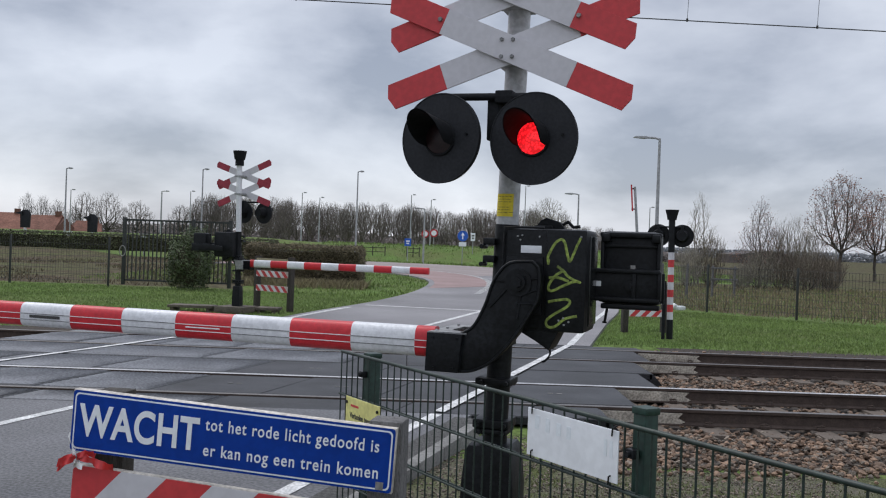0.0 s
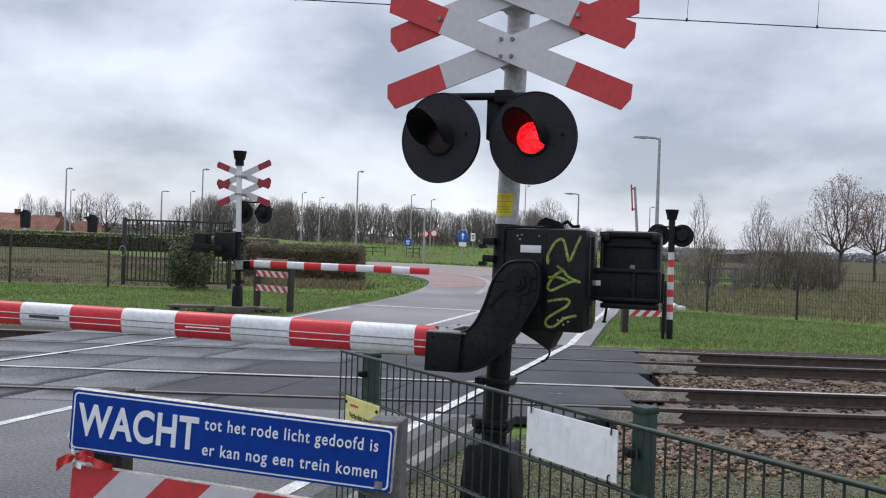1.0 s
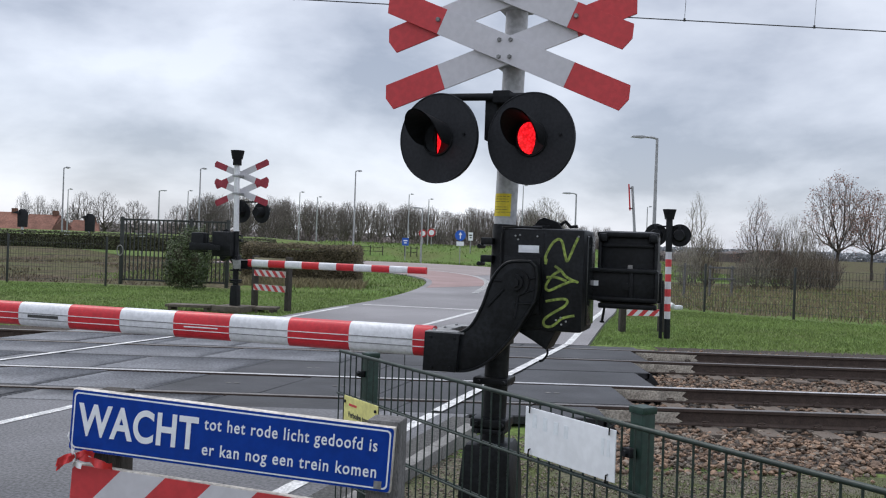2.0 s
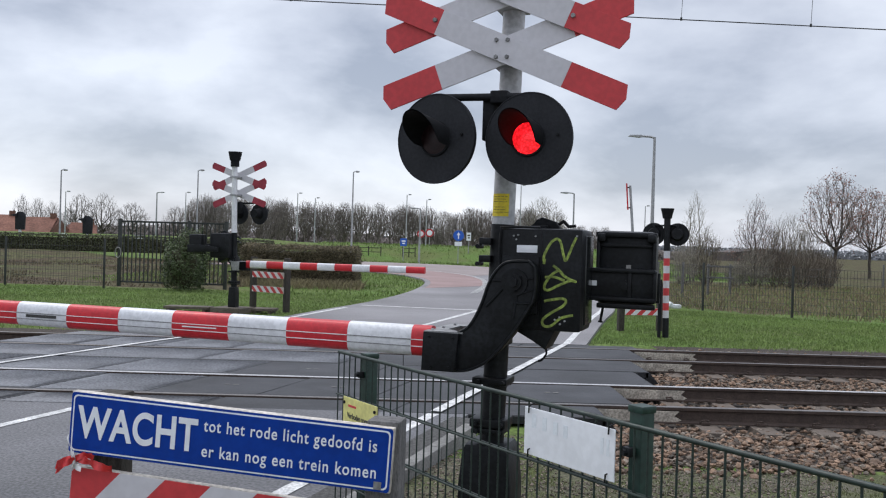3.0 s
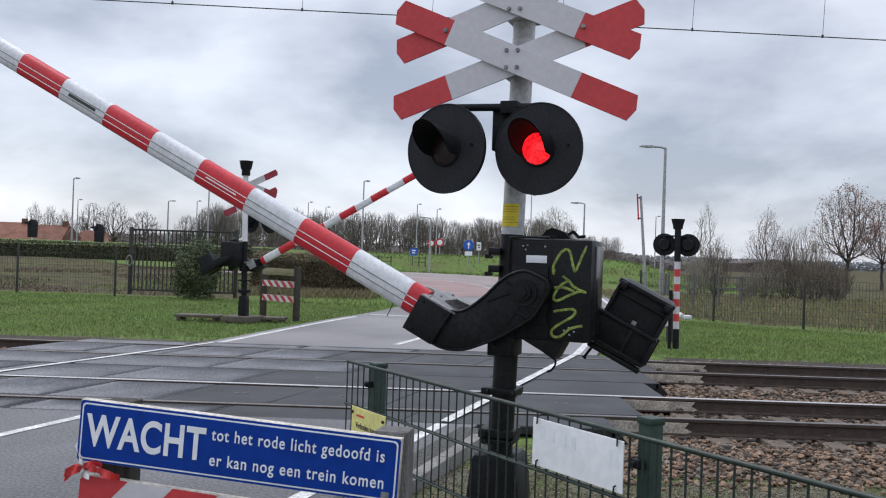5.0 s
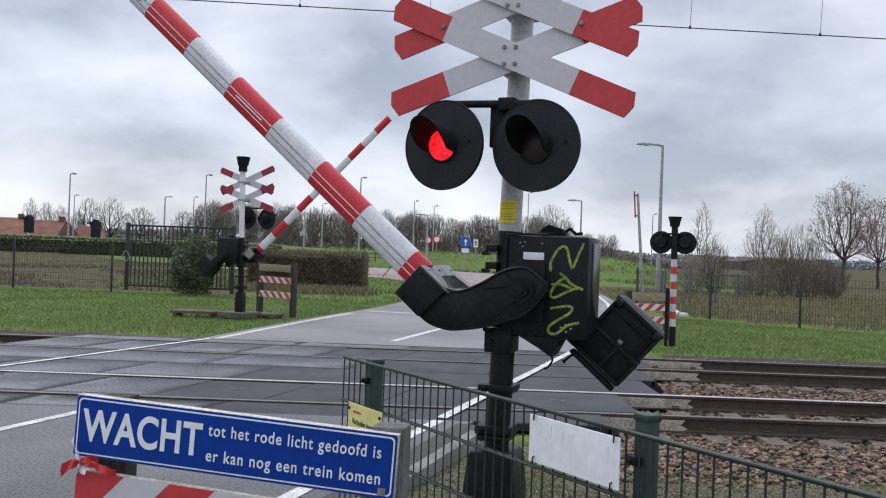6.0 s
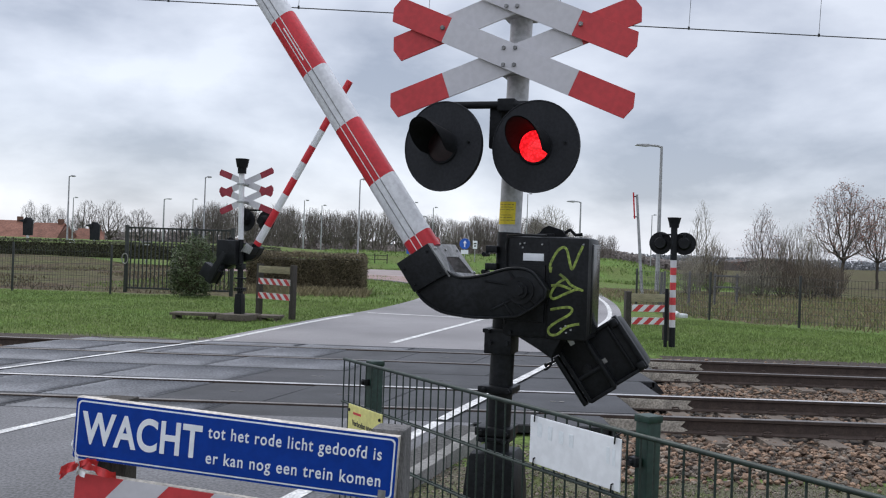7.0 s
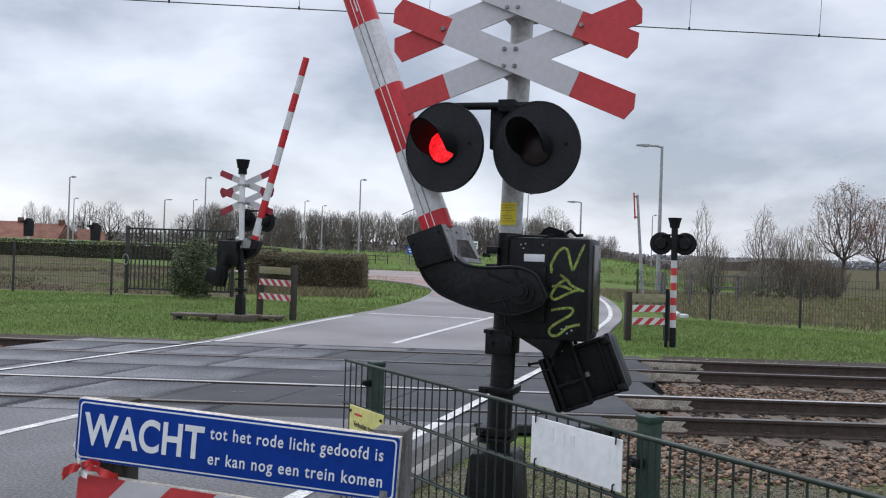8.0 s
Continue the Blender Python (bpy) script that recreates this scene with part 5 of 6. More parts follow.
def build_pads():
    bm = bm_new()
    add_box(bm, (0.75, 0.75, 0.14), Matrix.Translation((0, 0, 0.03)), 0.02)
    solid("foundation_slab", bm, M_RUST, "dark concrete foundation block of the far signal", "foundation", m=pose(-4.66, 21.62, 0, 0, 0, TURN))
    for x, y, w in ((-5.75, 21.9, 1.05), (-3.98, 21.9, 0.55)):
        bm = bm_new()
        add_box(bm, (w, 0.5, 0.06), Matrix.Translation((0, 0, 0.045)), 0.006)
        for s in (-1, 1):
            add_box(bm, (0.08, 0.45, 0.10), Matrix.Translation((s * (w / 2 - 0.1), 0, -0.03)), 0.006)
        solid("duct_cover", bm, M_RUST, "brown raised duct cover plank beside the signal", "duct cover", "duct covers", m=pose(x, y, 0, 0, 0, TURN + 14))


build_barricade()
build_near_fence()
build_footpath_signal()
build_far_barricade((-4.50, 23.0), (-3.55, 22.2), (1.20, 0.90, 0.55), "striped barricade with dark posts beside the road edge", -0.15)
build_far_barricade((3.98, 19.75), (4.86, 19.95), (0.95, 0.72, 0.45), "striped barricade with a bare top board on grass")
mesh_fence("wire_fence", [(-24.0, 30.6), (-20.7, 30.7), (-17.45, 30.8), (-14.2, 30.9), (-10.98, 31.0)], 1.47, 3.2, "dark wire mesh fence before the ploughed field")
mesh_fence("wire_fence", [(6.6, 31.5), (8.05, 27.9), (10.05, 26.1), (12.0, 24.4), (14.0, 22.7), (16.0, 21.0)], 1.30, 2.6, "dark wire mesh fence before the stubble field")
build_gate()
build_pads()


# ---------------------------------------------------------------- plants
def crown_points(rng, n, base, top, width, shape):
    """Points spread through a crown of the given outline."""
    out = []
    while len(out) < n:
        u = rng.random()
        k = {"oval": math.sqrt(max(0.0, 1 - (2 * u - 1) ** 2)) * (1.25 - 0.55 * u),
             "dome": math.sqrt(max(0.0, 1 - u * u)) * (0.75 + 0.25 * min(1, u * 4)),
             "spire": (1 - u) ** 0.75 * min(1.0, 0.45 + u * 2.2),
             "column": min(1.0, 0.35 + u * 1.6) * math.sqrt(max(0.0, 1 - u ** 5)),
             "fan": (0.55 + 0.45 * u) * math.sqrt(max(0.0, 1 - u ** 4))}[shape]
        if rng.random() > k ** 1.3 + 0.05:
            continue
        a, q = rng.uniform(0, 6.283), math.sqrt(rng.random())
        r = width / 2 * k * q * rng.uniform(0.9, 1.08)
        out.append((r * math.cos(a), r * math.sin(a), base + (top - base) * u))
    return out


def grown_mesh(rng, height, base, width, n, shape, upright, thin, trunk_r, stems, twig_len, twigs):
    """A leafless tree: each point of the crown joins the nearest limb on its way to the root."""
    if stems == 1:
        pts = [(0.0, 0.0, -0.15), (rng.gauss(0, 0.03), rng.gauss(0, 0.03), base * 0.5), (rng.gauss(0, 0.05), rng.gauss(0, 0.05), base)]
        par = [-1, 0, 1]
    else:
        pts, par = [(0.0, 0.0, -0.15)], [-1]
        for k in range(stems):
            pts.append((rng.gauss(0, width * 0.10), rng.gauss(0, width * 0.10), 0.06 * height))
            par.append(0)
    root = np.array(pts[-1] if stems == 1 else (0, 0, 0))
    cloud = crown_points(rng, n, base if stems == 1 else 0.1 * height, height, width, shape)
    cloud.sort(key=lambda p: (p[0] - root[0]) ** 2 + (p[1] - root[1]) ** 2 + (p[2] - root[2]) ** 2)
    N = len(pts) + len(cloud)
    P = np.zeros((N, 3))
    P[:len(pts)] = pts
    path = np.zeros(N)
    first = 2 if stems == 1 else 1
    m = len(pts)
    for c in cloud:
        d = P[first:m] - np.array(c)
        d[:, 2] *= upright
        low = np.maximum(0, d[:, 2])
        cost = np.sqrt((d ** 2).sum(1)) + 0.30 * path[first:m] + 1.6 * low
        k = int(np.argmin(cost)) + first
        P[m] = c
        par.append(k)
        path[m] = path[k] + float(np.linalg.norm(P[k] - P[m]))
        m += 1
    load = np.ones(N)
    for k in range(N - 1, 0, -1):
        load[par[k]] += load[k]
    # limbs straighten as they carry load
    kid = np.zeros(N, int)
    for k in range(1, N):
        if kid[par[k]] == 0 or load[k] > load[kid[par[k]]]:
            kid[par[k]] = k
    up = np.array(par)
    for _ in range(4):
        q = P.copy()
        for k in range(first + 1, N):
            if kid[k]:
                q[k] = P[k] * 0.4 + (P[up[k]] + P[kid[k]]) * 0.3
        P = q
    rad = np.minimum(trunk_r, thin * load ** 0.44)
    wood, twig, tips = ([], []), ([], []), []

    def strut(store, a, b, ra, rb, sd):
        v, f = store
        d = (b - a)
        if d.length < 1e-4:
            return
        u = d.orthogonal().normalized()
        w = d.normalized().cross(u)
        k0 = len(v)
        for q, r in ((a, ra), (b, rb)):
            for k in range(sd):
                g = 6.283 * k / sd
                v.append(tuple(q + (u * math.cos(g) + w * math.sin(g)) * r))
        for k in range(sd):
            f.append((k0 + k, k0 + (k + 1) % sd, k0 + sd + (k + 1) % sd, k0 + sd + k))
    for k in range(1, N):
        a, b = Vector(P[par[k]]), Vector(P[k])
        big = load[k] > n * 0.05
        ra = min(rad[par[k]], rad[k] * 1.7)
        mid = a.lerp(b, 0.5) + Vector((rng.gauss(0, 1), rng.gauss(0, 1), rng.gauss(0, 0.5))) * (b - a).length * 0.035
        strut(wood if big else twig, a, mid, ra, (ra + rad[k]) / 2, 5 if big else 3)
        strut(wood if big else twig, mid, b, (ra + rad[k]) / 2, rad[k], 5 if big else 3)
        if load[k] < 3:
            d = (b - a).normalized()
            for _ in range(twigs):
                e = (d + Vector((rng.gauss(0, 0.5), rng.gauss(0, 0.5), rng.gauss(0.25, 0.35)))).normalized()
                tip = b + e * twig_len * rng.uniform(0.5, 1.3)
                strut(twig, b, tip, thin * 0.8, thin * 0.35, 3)
                tips.append(tip)
    return wood, twig, tips


def leaf_geometry(rng, tips, size, per):
    v, f = [], []
    for p in tips:
        for _ in range(per if rng.random() < 0.8 else 0):
            c = p + Vector((rng.gauss(0, 1), rng.gauss(0, 1), rng.gauss(0, 1))) * size * 1.4
            a = Vector((rng.gauss(0, 1), rng.gauss(0, 1), rng.gauss(0, 1))).normalized() * size * rng.uniform(0.5, 1.2)
            b = a.orthogonal().normalized() * size * rng.uniform(0.35, 0.7)
            k = len(v)
            v += [tuple(c - a), tuple(c + b), tuple(c + a), tuple(c - b)]
            f.append((k, k + 1, k + 2, k + 3))
    return v, f


def make_tree(name, m, seed, label, height, base, width, n=450, shape="oval", upright=0.8, thin=0.008, trunk_r=0.12, bark=M_BARK, twigs=M_TWIG, leaf=None, leaf_size=0.05, per=1, category="tree", group="", stems=1, twig_len=0.35, shoots=3):
    rng = random.Random(seed)
    wood, twig, tips = grown_mesh(rng, height, base, width, n, shape, upright, thin, trunk_r, stems, twig_len, shoots)
    t = thing(name, m, label, category, group)
    o = new("trunk", cloud_mesh("trunk", *wood, bark))
    o.parent = t
    o = new("crown", cloud_mesh("crown", *twig, twigs))
    o.parent = t
    if leaf:
        o = new("leaves", cloud_mesh("leaves", *leaf_geometry(rng, tips, leaf_size, per), leaf))
        o.parent = t
    return t


def leafy_mass(rng, count, place, size):
    v, f = [], []
    for _ in range(count):
        c = Vector(place(rng))
        a = Vector((rng.gauss(0, 1), rng.gauss(0, 1), rng.gauss(0, 1))).normalized() * size * rng.uniform(0.6, 1.3)
        b = a.orthogonal().normalized() * size * rng.uniform(0.4, 0.8)
        k = len(v)
        v += [tuple(c - a), tuple(c + b), tuple(c + a), tuple(c - b)]
        f.append((k, k + 1, k + 2, k + 3))
    return v, f


def build_hedge(name, m, size, count, leaf, leafm, label, seed):
    rng = random.Random(seed)
    t = thing(name, m, label, "hedge")
    L, W, H = size
    # added solid filling, coloured dark as the shade between the leaves
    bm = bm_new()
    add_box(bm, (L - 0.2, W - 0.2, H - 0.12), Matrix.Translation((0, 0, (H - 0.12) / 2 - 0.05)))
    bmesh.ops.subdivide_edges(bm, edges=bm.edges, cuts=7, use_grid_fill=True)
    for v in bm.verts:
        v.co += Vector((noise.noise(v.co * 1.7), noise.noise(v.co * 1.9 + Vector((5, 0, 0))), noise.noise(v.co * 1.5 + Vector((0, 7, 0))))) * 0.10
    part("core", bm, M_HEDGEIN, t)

    def place(r):
        side = r.random()
        x = r.uniform(-L / 2, L / 2)
        h = H * (1 + 0.04 * noise.noise(Vector((x * 1.3, seed, 0))))
        if side < 0.55:
            return (x, -W / 2 + r.gauss(0, 0.05), r.uniform(0, h))
        if side < 0.85:
            return (x, r.uniform(-W / 2, W / 2), h + r.gauss(0, 0.05))
        return (r.choice((-1, 1)) * L / 2 + r.gauss(0, 0.05), r.uniform(-W / 2, W / 2), r.uniform(0, h))
    o = new("foliage", cloud_mesh("foliage", *leafy_mass(rng, count, place, leaf), leafm))
    o.parent = t
    return t


def build_ivy_bush():
    rng = random.Random(31)
    t = thing("ivy_bush", pose(-8.15, 30.75, 0), "dense dark green ivy bush against the gate", "bush")
    # lumpy filler body whose dark colour paints the shade behind the ivy leaves
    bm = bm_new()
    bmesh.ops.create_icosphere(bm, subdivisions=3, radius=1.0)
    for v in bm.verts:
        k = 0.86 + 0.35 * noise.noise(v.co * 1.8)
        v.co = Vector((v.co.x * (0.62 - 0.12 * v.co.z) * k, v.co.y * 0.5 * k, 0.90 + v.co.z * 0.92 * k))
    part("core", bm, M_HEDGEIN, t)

    def place(r):
        d = Vector((r.gauss(0, 1), r.gauss(0, 1), r.gauss(0, 1))).normalized()
        k = (0.92 + 0.42 * noise.noise(d * 1.8) + 0.22 * noise.noise(d * 5.0)) * r.uniform(0.85, 1.2)
        return (d.x * (0.70 - 0.14 * d.z) * k, d.y * 0.56 * k, max(0.0, 0.90 + d.z * 0.95 * k))
    o = new("foliage", cloud_mesh("foliage", *leafy_mass(rng, 8500, place, 0.034), M_LEAF))
    o.parent = t


def blades(name, count, place, height, material, label, seed, width=0.006):
    """Grass: thin bent triangles, as one stretch of lawn."""
    rng = np.random.default_rng(seed)
    v, f = [], []
    for _ in range(count):
        p = place(rng)
        if p is None:
            continue
        x, y, z = p
        h = height * rng.uniform(0.45, 1.25)
        a = rng.uniform(0, 6.28)
        lx, ly = rng.normal(0, 0.38, 2) * h
        w = width * rng.uniform(0.7, 1.5)
        dx, dy = math.cos(a) * w, math.sin(a) * w
        k = len(v)
        v += [(x - dx, y - dy, z - 0.01), (x + dx, y + dy, z - 0.01), (x + lx * 0.5 + dx * 0.6, y + ly * 0.5 + dy * 0.6, z + h * 0.65), (x + lx, y + ly, z + h)]
        f += [(k, k + 1, k + 2), (k, k + 2, k + 3)]
    return tagged(new(name, cloud_mesh(name, v, f, material)), label, "grass", kind="stuff")


def road_span(y):
    xs_l = np.interp(y, [p.y for p in LEFT_FAR[:40]], [p.x for p in LEFT_FAR[:40]])
    xs_r = np.interp(y, [p.y for p in RIGHT_FAR[:40]], [p.x for p in RIGHT_FAR[:40]])
    return xs_l - 0.3, xs_r + 0.35


def build_grass():
    def left(rng):
        y = 16.9 + 14.5 * rng.uniform() ** 1.2
        x = rng.uniform(-17, road_span(y)[0])
        if x > road_span(y)[0] - 0.25 and rng.uniform() < 0.5:
            return None
        if y < 18.3 and rng.uniform() > (y - 16.7) / 1.6:
            return None
        return (x, y, ground_height(x, y))
    blades("grass", 75000, left, 0.05, M_BLADE, "green grass verge beyond the tracks", 41, 0.008)

    def right(rng):
        y = 16.9 + 10.5 * rng.uniform() ** 1.2
        x = rng.uniform(road_span(y)[1], 14.5)
        if y > 27.3 - (x - 8) * 0.9:
            return None
        if y < 17.6 and rng.uniform() > (y - 16.7) / 0.9:
            return None
        return (x, y, ground_height(x, y))
    blades("grass", 60000, right, 0.05, M_BLADE, "green grass verge by the striped post", 42, 0.008)

    def middle(rng):
        y = rng.uniform(30, 62)
        x = rng.uniform(-14, road_span(min(y, 50))[0])
        if y < 36 and x < -6:
            return None
        return (x, y, ground_height(x, y))
    blades("grass", 12000, middle, 0.12, M_BLADE, "green grass inside the road bend", 43, 0.02)

    def dry(rng):
        x = rng.uniform(7.0, 30)
        y = rng.uniform(20, 50)
        if y < 28.0 - (x - 8) * 0.88:
            return None
        return (x, y, ground_height(x, y))
    blades("grass", 14000, dry, 0.15, M_BLADE, "green grass among dry stalks behind the fence", 48, 0.012)
    blades("dry_stalks", 17000, dry, 0.24, M_DRYBLADE, "tall dry yellow grass behind the fence", 44, 0.012)

    def fallow(rng):
        x = rng.uniform(-26, -7)
        y = rng.uniform(32, 70)
        if noise.noise(Vector((x * 0.22, y * 0.12, 2))) < -0.05:
            return None
        return (x, y, ground_height(x, y))
    blades("dry_stalks", 16000, fallow, 0.13, M_WEED, "brown weeds on the rough field", 45, 0.016)

    def hedge_foot(rng):
        x = rng.uniform(-7.2, -2.7)
        y = 34.8 + rng.normal(0, 0.5)
        return (x, y, ground_height(x, y))
    blades("dry_stalks", 2600, hedge_foot, 0.32, M_DRYBLADE, "dry reeds at the foot of the hedge", 46, 0.012)

    def bank(rng):
        y = rng.uniform(58, 100)
        x = rng.uniform(-12, 24)
        if min((x - a) ** 2 + (y - b) ** 2 - (w + 0.4) ** 2 for a, b, w in ROAD_DISCS) < 0:
            return None
        return (x, y, ground_height(x, y))
    blades("grass", 16000, bank, 0.20, M_BLADE, "rough green grass on the bank", 49, 0.05)

    def near(rng):
        y = rng.uniform(3.6, 7.5)
        x = right_edge(y) + 0.8 + rng.uniform(0, 4.2)
        if noise.noise(Vector((x * 1.3, y * 1.3, 6))) < (0.12 if y < 6.6 else -0.25):
            return None
        return (x, y, ground_height(x, y))
    blades("grass", 16000, near, 0.022, M_MOSS, "thin short grass on the gravel verge", 47, 0.003)


# ---------------------------------------------------------------- street furniture and distance
def street_lamp(x, y, h, arm, label, r=0.07, head=0.5):
    t = thing("street_lamp", pose(x, y, ground_height(x, y)), label, "street lamp", "street lamps")
    h -= ground_height(x, y)
    bm = bm_new()
    add_cyl(bm, (0, 0, -0.05), (0, 0, h), r, r * 0.55, seg=12)
    part("pole", bm, M_GALV, t, "galvanised steel pole")
    bm = bm_new()
    if abs(arm) > 0.3:
        add_tube(bm, smooth_curve([(0, 0, h - 0.06), (arm * 0.2, 0, h + 0.02), (arm * 0.6, 0, h + 0.04)], 4), r * 0.5, 8)
    s = 1 if arm >= 0 else -1
    add_prism(bm, [(arm * 0.45, h + 0.0), (arm * 0.45 + s * head * 0.3, h - 0.05), (arm * 0.45 + s * head, h + 0.0), (arm * 0.45 + s * head * 0.9, h + 0.08), (arm * 0.45 + s * head * 0.2, h + 0.11)], -0.13, 0.13, 0.02)
    part("lamp_head", bm, M_GALV, t, "grey lamp head")


def round_sign(x, y, z, r, face, label, plate=True, arrow=True):
    g0 = ground_height(x, y)
    t = thing("traffic_sign", pose(x, y, g0, 0, 0, -4), label, "traffic sign", "traffic signs at the bend")
    bm = bm_new()
    add_cyl(bm, (0, 0.06, -0.05), (0, 0.06, z - g0 + r), 0.04, seg=10)
    part("pole", bm, M_GALV, t)
    bm = bm_new()
    add_cyl(bm, (0, 0.02, z - g0), (0, 0.0, z - g0), r, seg=32)
    d = part("disc", bm, face, t)
    if arrow:
        bm = bm_new()
        k = z - g0
        add_prism(bm, [(-0.05, k - r * 0.6), (0.05, k - r * 0.6), (0.05, k + r * 0.1), (0.17, k + r * 0.1), (0, k + r * 0.65), (-0.17, k + r * 0.1), (-0.05, k + r * 0.1)], -0.012, -0.006)
        part("arrow", bm, M_SIGNWHITE, d, "white arrow", smooth=False)
    else:
        bm = bm_new()
        add_cyl(bm, (0, -0.004, z - g0), (0, -0.008, z - g0), r * 0.66, seg=32)
        part("inner_disc", bm, M_SIGNWHITE, d, "white middle")
    if plate:
        bm = bm_new()
        add_box(bm, (r * 1.4, 0.015, r * 0.8), Matrix.Translation((0, 0, z - g0 - r * 1.55)), 0.004)
        part("under_plate", bm, M_SIGNWHITE, t, "white plate under the disc", smooth=False)


def square_sign(x, y, z, w, h, face, label):
    g0 = ground_height(x, y)
    t = thing("traffic_sign", pose(x, y, g0), label, "traffic sign", "traffic signs at the bend")
    bm = bm_new()
    add_cyl(bm, (0, 0.05, -0.05), (0, 0.05, z - g0), 0.04, seg=10)
    part("pole", bm, M_GALV, t)
    bm = bm_new()
    add_box(bm, (w, 0.02, h), Matrix.Translation((0, 0, z - g0)), 0.004)
    p = part("panel", bm, face, t, smooth=False)
    bm = bm_new()
    add_box(bm, (w * 0.6, 0.006, h * 0.16), Matrix.Translation((0, -0.014, z - g0 + h * 0.15)))
    add_box(bm, (w * 0.4, 0.006, h * 0.16), Matrix.Translation((0, -0.014, z - g0 - h * 0.15)))
    part("symbol_bar", bm, M_SIGNWHITE if face is not M_SIGNWHITE else M_INK, p, smooth=False)


def railway_signal(x, y, z):
    t = thing("railway_signal", pose(x, y, 0), "small black railway signal on a striped post", "railway signal", "railway signals")
    g0 = ground_height(x, y)
    for k in range(6):
        bm = bm_new()
        add_cyl(bm, (0, 0, g0 + k * (z - g0) / 6), (0, 0, g0 + (k + 1) * (z - g0) / 6), 0.12, seg=10)
        part("post_section", bm, M_WHITE if k % 2 else M_BLACK, t)
    bm = bm_new()
    add_prism(bm, [(-0.38, z), (0.38, z), (0.42, z + 1.25), (0.18, z + 1.5), (-0.18, z + 1.5), (-0.42, z + 1.25)], -0.12, 0.12, 0.03)
    add_prism(bm, [(-0.75, z + 1.2), (-0.2, z + 1.35), (-0.2, z + 1.05)], -0.3, 0.05, 0.01)
    part("signal_head", bm, M_BOARDBLACK, t, "black signal head")


def farmhouse(x, y, w, d, eave, ridge, rz, label):
    t = thing("farmhouse", pose(x, y, 0.0, 0, 0, rz), label, "house", "farm buildings beyond the railway")
    bm = bm_new()
    add_prism(bm, [(-d / 2, 0), (d / 2, 0), (d / 2, eave), (0, ridge - 0.15), (-d / 2, eave)], -w / 2, w / 2)
    bmesh.ops.transform(bm, matrix=Matrix.Rotation(radians(90), 4, "Z"), verts=bm.verts)
    part("wall", bm, M_BRICK, t, "dark brick wall", smooth=False)
    for s in (-1, 1):
        bm = bm_new()
        v = [bm.verts.new(p) for p in [(-w / 2 - 0.3, s * (d / 2 + 0.35), eave - 0.2), (w / 2 + 0.3, s * (d / 2 + 0.35), eave - 0.2), (w / 2 - 0.4, 0, ridge), (-w / 2 + 0.4, 0, ridge)]]
        f = bm.faces.new(v)
        r = bmesh.ops.extrude_face_region(bm, geom=[f])
        bmesh.ops.translate(bm, vec=(0, 0, 0.15), verts=[q for q in r["geom"] if isinstance(q, bmesh.types.BMVert)])
        bmesh.ops.recalc_face_normals(bm, faces=bm.faces)
        part("roof", bm, M_ROOF, t, "orange clay tile roof slope", smooth=False)
    for k in range(3):
        bm = bm_new()
        add_box(bm, (0.9, 0.06, 0.9), Matrix.Translation((-w / 3 + k * w / 3, -d / 2 - 0.02, eave * 0.55)), 0.02)
        part("window", bm, M_GLASSDARK, t)
    bm = bm_new()
    add_box(bm, (0.6, 0.6, 0.9), Matrix.Translation((w * 0.3, 0, ridge + 0.2)), 0.02)
    part("chimney", bm, M_BRICK, t)


